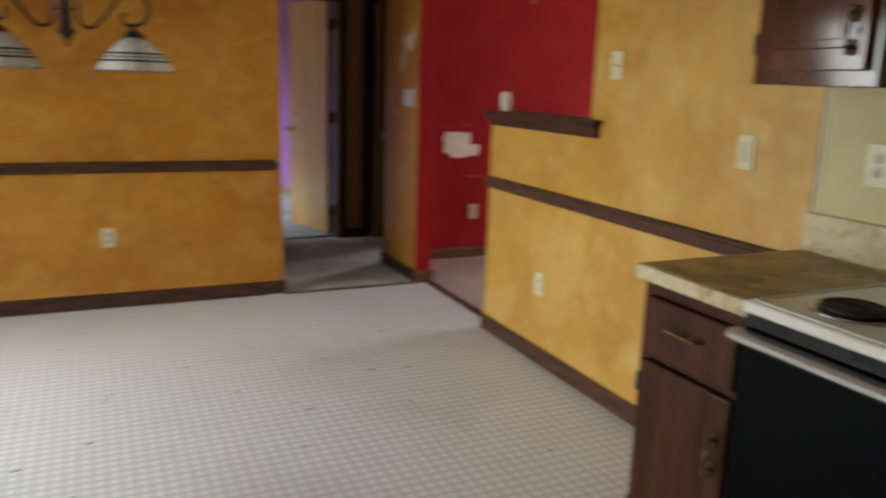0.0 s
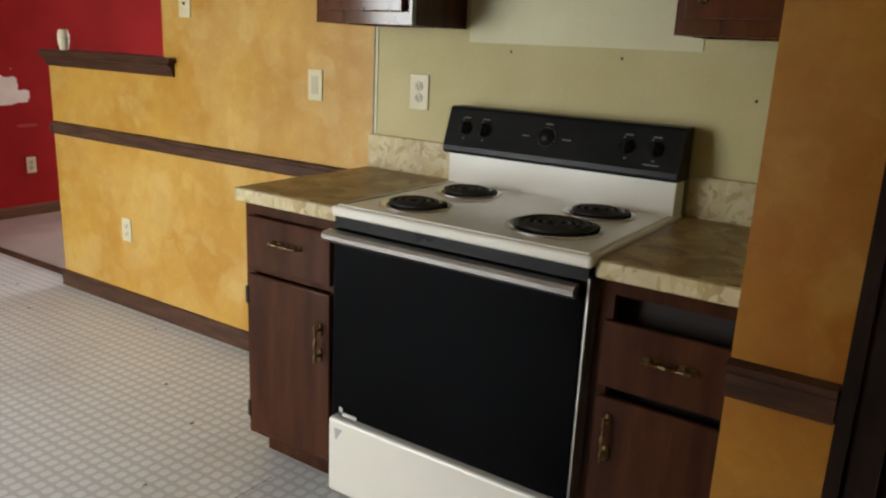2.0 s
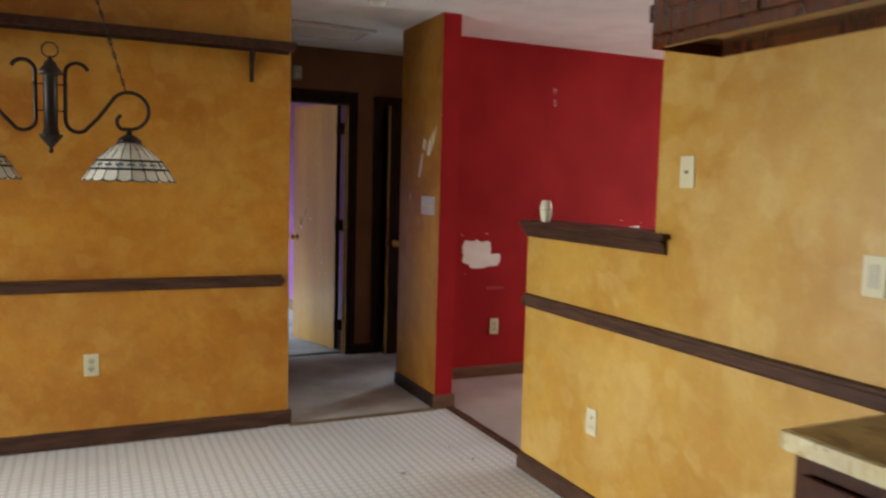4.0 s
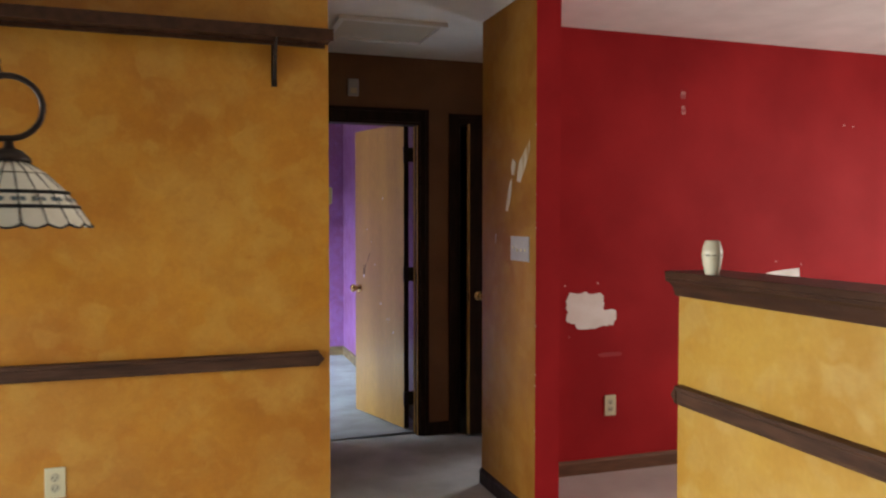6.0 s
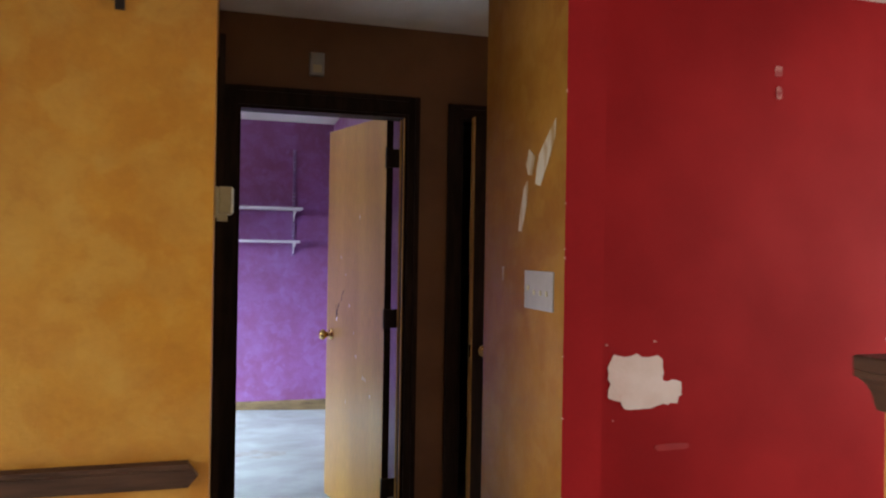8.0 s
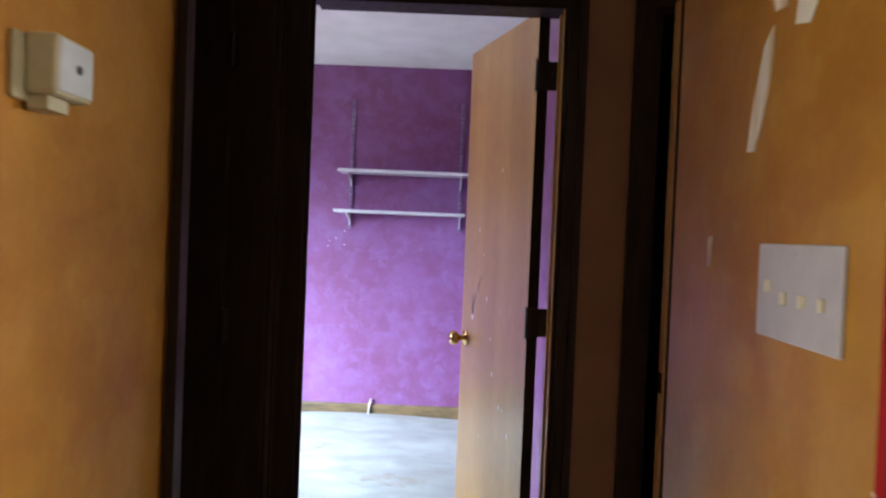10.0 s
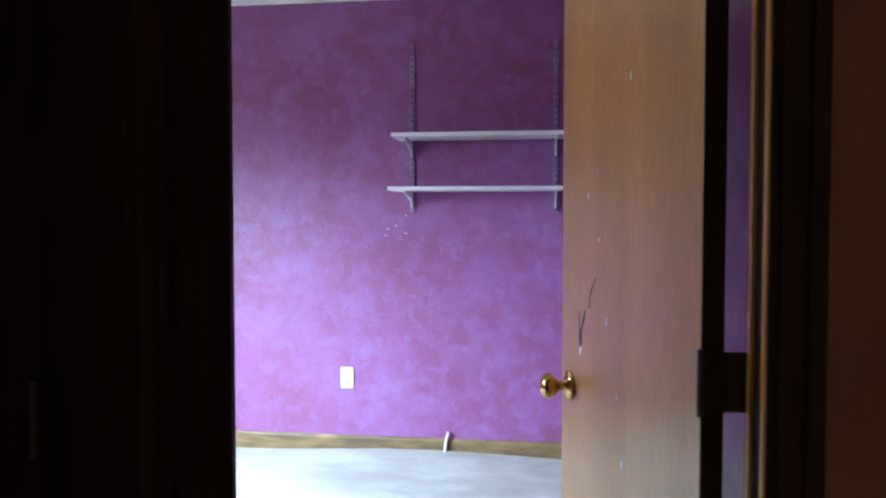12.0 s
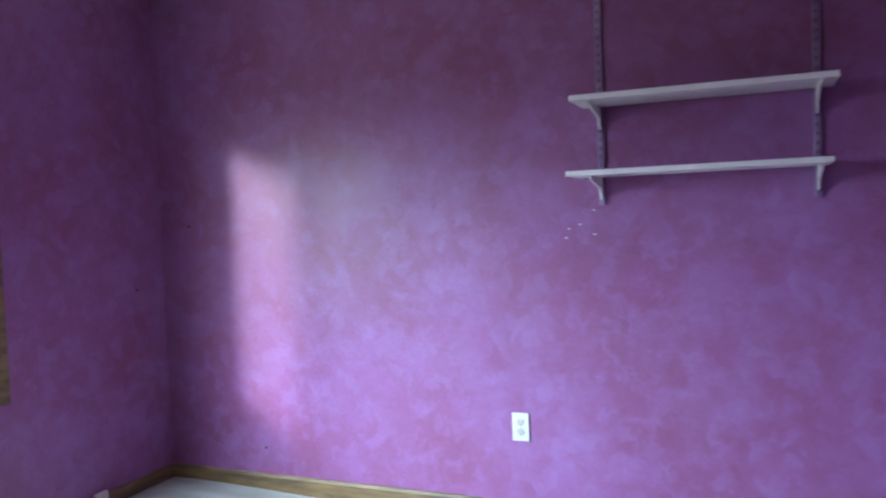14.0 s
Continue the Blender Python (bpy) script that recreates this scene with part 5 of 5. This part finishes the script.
piece("wall_nicks", bm, PALE_FLECK, "white nicks along the red wall corner", "paint patch")
bm = bmesh.new()
for u, v in ((0.46, 1.05), (0.66, 1.06), (0.49, 0.77), (1.86, 1.16), (2.05, 1.14), (2.36, 1.99), (2.43, 1.985)):
    blob(bm, "y", u, v, rnd.uniform(0.002, 0.007), rnd.uniform(0.002, 0.005), int(u * 100), 4.188)
piece("wall_flecks", bm, PALE_FLECK, "small pale flecks on the red wall", "paint patch")
# spackle on the hall stub wall
bm = bmesh.new()
for n, pts in enumerate(([(3.648, 1.765), (3.652, 1.71), (3.70, 1.645), (3.752, 1.582), (3.79, 1.59), (3.778, 1.645), (3.765, 1.675), (3.70, 1.728)],
                         [(3.84, 1.70), (3.79, 1.672), (3.80, 1.645), (3.815, 1.618), (3.845, 1.622), (3.862, 1.656)],
                         [(3.85, 1.605), (3.875, 1.585), (3.905, 1.51), (3.918, 1.452), (3.895, 1.450), (3.868, 1.50), (3.848, 1.56)],
                         [(4.04, 1.338), (4.055, 1.335), (4.052, 1.29), (4.042, 1.295)])):
    vs = [bm.verts.new((-0.0018 - 0.0004 * n, y, z)) for y, z in pts]
    lo = [bm.verts.new((0.0, y, z)) for y, z in pts]
    bm.faces.new(vs)
    for k in range(len(pts)):
        bm.faces.new((vs[k], lo[k], lo[(k + 1) % len(pts)], vs[(k + 1) % len(pts)]))
piece("wall_spackle", bm, material("thin_spackle", (0.56, 0.47, 0.36), (0.36, 0.20, 0.075), 22, 0.6, bump=0.3, stretch=(1, 1, 0.3), lo=0.44, hi=0.66), "white spackle smears on the gold wall", "paint patch")

# ---- hall fixtures ----
th = thing("thermostat", (-0.9, 3.86, 1.43), "cream thermostat box on the gold hall wall", "thermostat")
part("base_plate", boxed((-0.925, -0.916, 3.772, 3.90, 1.466, 1.546), bevel=0.003), TANCREAM, th)
part("cover", boxed((-0.916, -0.876, 3.790, 3.885, 1.474, 1.548), bevel=0.006), TANCREAM, th)
part("dial_window", boxed((-0.8765, -0.8745, 3.796, 3.880, 1.480, 1.543), bevel=0.001), GREYPRINT, th, "grey dial window")
part("dial_pointer", lathe(bmesh.new(), [(0, 0), (0.006, 0), (0.005, 0.003), (0, 0.003)], pose(-0.8745, 3.842, 1.512, 0, 90, 0), 10), INK, th, "dark dial pointer")
part("lever", boxed((-0.918, -0.890, 3.80, 3.85, 1.456, 1.474), bevel=0.002), TANCREAM, th)
bell = thing("door_chime", (-0.495, 5.19, 2.18), "small grey-white box above the bedroom door", "door chime")
part("box", boxed((-0.528, -0.462, 5.165, 5.199, 2.178, 2.282), bevel=0.005), GREYPRINT, bell)
part("grille", boxed((-0.515, -0.475, 5.161, 5.165, 2.19, 2.225), bevel=0.001), CREAM, bell)
hatch = thing("attic_hatch", (-0.455, 4.545, 2.42), "flat attic hatch with a thin frame in the hall ceiling", "hatch", "", "structure")
part("panel", boxed((-0.71, -0.20, 4.35, 4.745, 2.430, 2.4395)), BEIGE, hatch)
for s in ((-0.745, -0.165, 4.315, 4.348, 2.418, 2.4398), (-0.745, -0.165, 4.747, 4.78, 2.418, 2.4398), (-0.745, -0.712, 4.348, 4.747, 2.418, 2.4398), (-0.198, -0.165, 4.348, 4.747, 2.418, 2.4398)):
    part("frame_strip", boxed(s, bevel=0.003), CEILING, hatch)
sd = thing("smoke_alarm", (-0.455, 3.50, 2.40), "small white round smoke alarm on the ceiling", "smoke alarm")
part("base", lathe(bmesh.new(), [(0, 2.43), (0.05, 2.43), (0.056, 2.4395), (0, 2.4398)], Matrix.Translation((-0.455, 3.50, 0)), 28), WHITEPLASTIC, sd, smooth=True)
part("cover", lathe(bmesh.new(), [(0, 2.402), (0.034, 2.404), (0.046, 2.414), (0.048, 2.43), (0, 2.43)], Matrix.Translation((-0.455, 3.50, 0)), 28), WHITEPLASTIC, sd, smooth=True)

# ---- bedroom ----
unit = thing("wall_shelf", (-0.70, 8.0, 1.33), "two white shelves on slotted metal standards", "shelf")
for x in (-1.065, -0.322):
    st = part("standard", boxed((x - 0.012, x + 0.012, 8.098, 8.1095, 1.332, 2.21), bevel=0.002), STANDARD, unit, "slotted metal standard smeared with purple")
    bm = bmesh.new()
    for n in range(26):
        z = 1.35 + 0.032 * n
        box(bm, x - 0.005, x - 0.002, 8.0972, 8.0982, z, z + 0.013)
        box(bm, x + 0.002, x + 0.005, 8.0972, 8.0982, z, z + 0.013)
    part("slot_row", bm, INK, st)
    for z in (1.438, 1.703):
        part("bracket", prism(bmesh.new(), [(8.097, z), (7.88, z), (7.88, z - 0.012), (8.06, z - 0.045), (8.085, z - 0.075), (8.097, z - 0.085)], "x", x - 0.004, x + 0.004), SHELFWHITE, unit, "white metal bracket")
part("shelf_board", boxed((-1.128, -0.272, 7.853, 8.096, 1.7032, 1.722), bevel=0.002), SHELFWHITE, unit, "white shelf board")
part("shelf_board", boxed((-1.148, -0.290, 7.858, 8.096, 1.4382, 1.457), bevel=0.002), SHELFWHITE, unit, "white shelf board")
# cable stub by the baseboard
single("cable_stub", tube(bmesh.new(), [(-0.885, 8.088, 0.03), (-0.888, 8.082, 0.09), (-0.883, 8.088, 0.14), (-0.872, 8.1, 0.175)], 0.008, 8), WHITEPLASTIC, "short white cable stub at the baseboard", "cable", smooth=True)
single("phone_jack", boxed((-3.216, -3.195, 7.60, 7.665, 0.10, 0.16), bevel=0.004), WHITEPLASTIC, "small white jack box on the baseboard", "wall jack")
for p in ((-3.055, 8.107, 1.31), (-2.668, 8.107, 0.262), (-3.227, 7.93, 1.02)):
    single("nail", lathe(bmesh.new(), [(0, -0.006), (0.007, -0.004), (0.008, 0.0), (0.005, 0.004), (0, 0.005)], Matrix.Translation(p), 10), INK, "black nail head in the purple wall", "nail", smooth=True, group="nails in the purple walls")
bm = bmesh.new()
for x, z, w in ((-1.20, 1.245, 0.010), (-1.155, 1.262, 0.008), (-1.10, 1.315, 0.009), (-1.21, 1.21, 0.009), (-1.10, 1.222, 0.010)):
    box(bm, x - 0.6 * w, x + 0.6 * w, 8.1085, 8.1098, z - 0.0018, z + 0.0018)
piece("wall_chips", bm, SPACKLE, "tiny white chips in the purple paint", "paint patch")


def stain(name, x, y, r, seed, label):
    rnd = random.Random(seed)
    bm = bmesh.new()
    for _ in range(9):
        cx, cy = x + rnd.gauss(0, r * 0.55), y + rnd.gauss(0, r * 0.4)
        pts = []
        q = r * rnd.uniform(0.12, 0.38)
        for k in range(14):
            a = 2 * math.pi * k / 14
            f = rnd.uniform(0.6, 1.25)
            px, py = cx + 1.5 * q * f * math.cos(a), cy + q * f * math.sin(a)
            pts.append(bm.verts.new((px, py, carpet_z(px, py) + 0.003)))
        bm.faces.new(pts)
    piece(name, bm, STAIN, label, "stain")


stain("carpet_stain", -0.66, 6.88, 0.17, 4, "brown stain on the pale carpet")
stain("carpet_stain_faint", -1.15, 7.25, 0.14, 6, "faint brown stain on the pale carpet")

# crumbs and leaf litter on the vinyl
rnd = random.Random(21)
bm = bmesh.new()
for _ in range(46):
    x, y = rnd.uniform(-2.4, -0.1), rnd.uniform(0.2, 3.0)
    if x > -0.66 and y < 0.5:
        continue
    r = rnd.uniform(0.003, 0.011)
    pts = [bm.verts.new((x + r * 1.8 * math.cos(a) * rnd.uniform(0.4, 1.1), y + r * math.sin(a) * rnd.uniform(0.4, 1.1), 0.001 + 0.004 * rnd.random())) for a in [2 * math.pi * k / 6 for k in range(6)]]
    bm.faces.new(pts)
tagged(new("floor_litter", finish("floor_litter", bm, material("dry_litter", (0.20, 0.14, 0.09), (0.12, 0.08, 0.05), 30, 0.8))), "scattered crumbs and dry leaf bits on the vinyl", "litter", "", "stuff")
# vinyl seam
piece("vinyl_seam", boxed((-4.2, -0.66, 0.245, 0.2475, 0.0, 0.0006)), GREYSLOT, "thin dark seam in the vinyl floor", "floor seam")
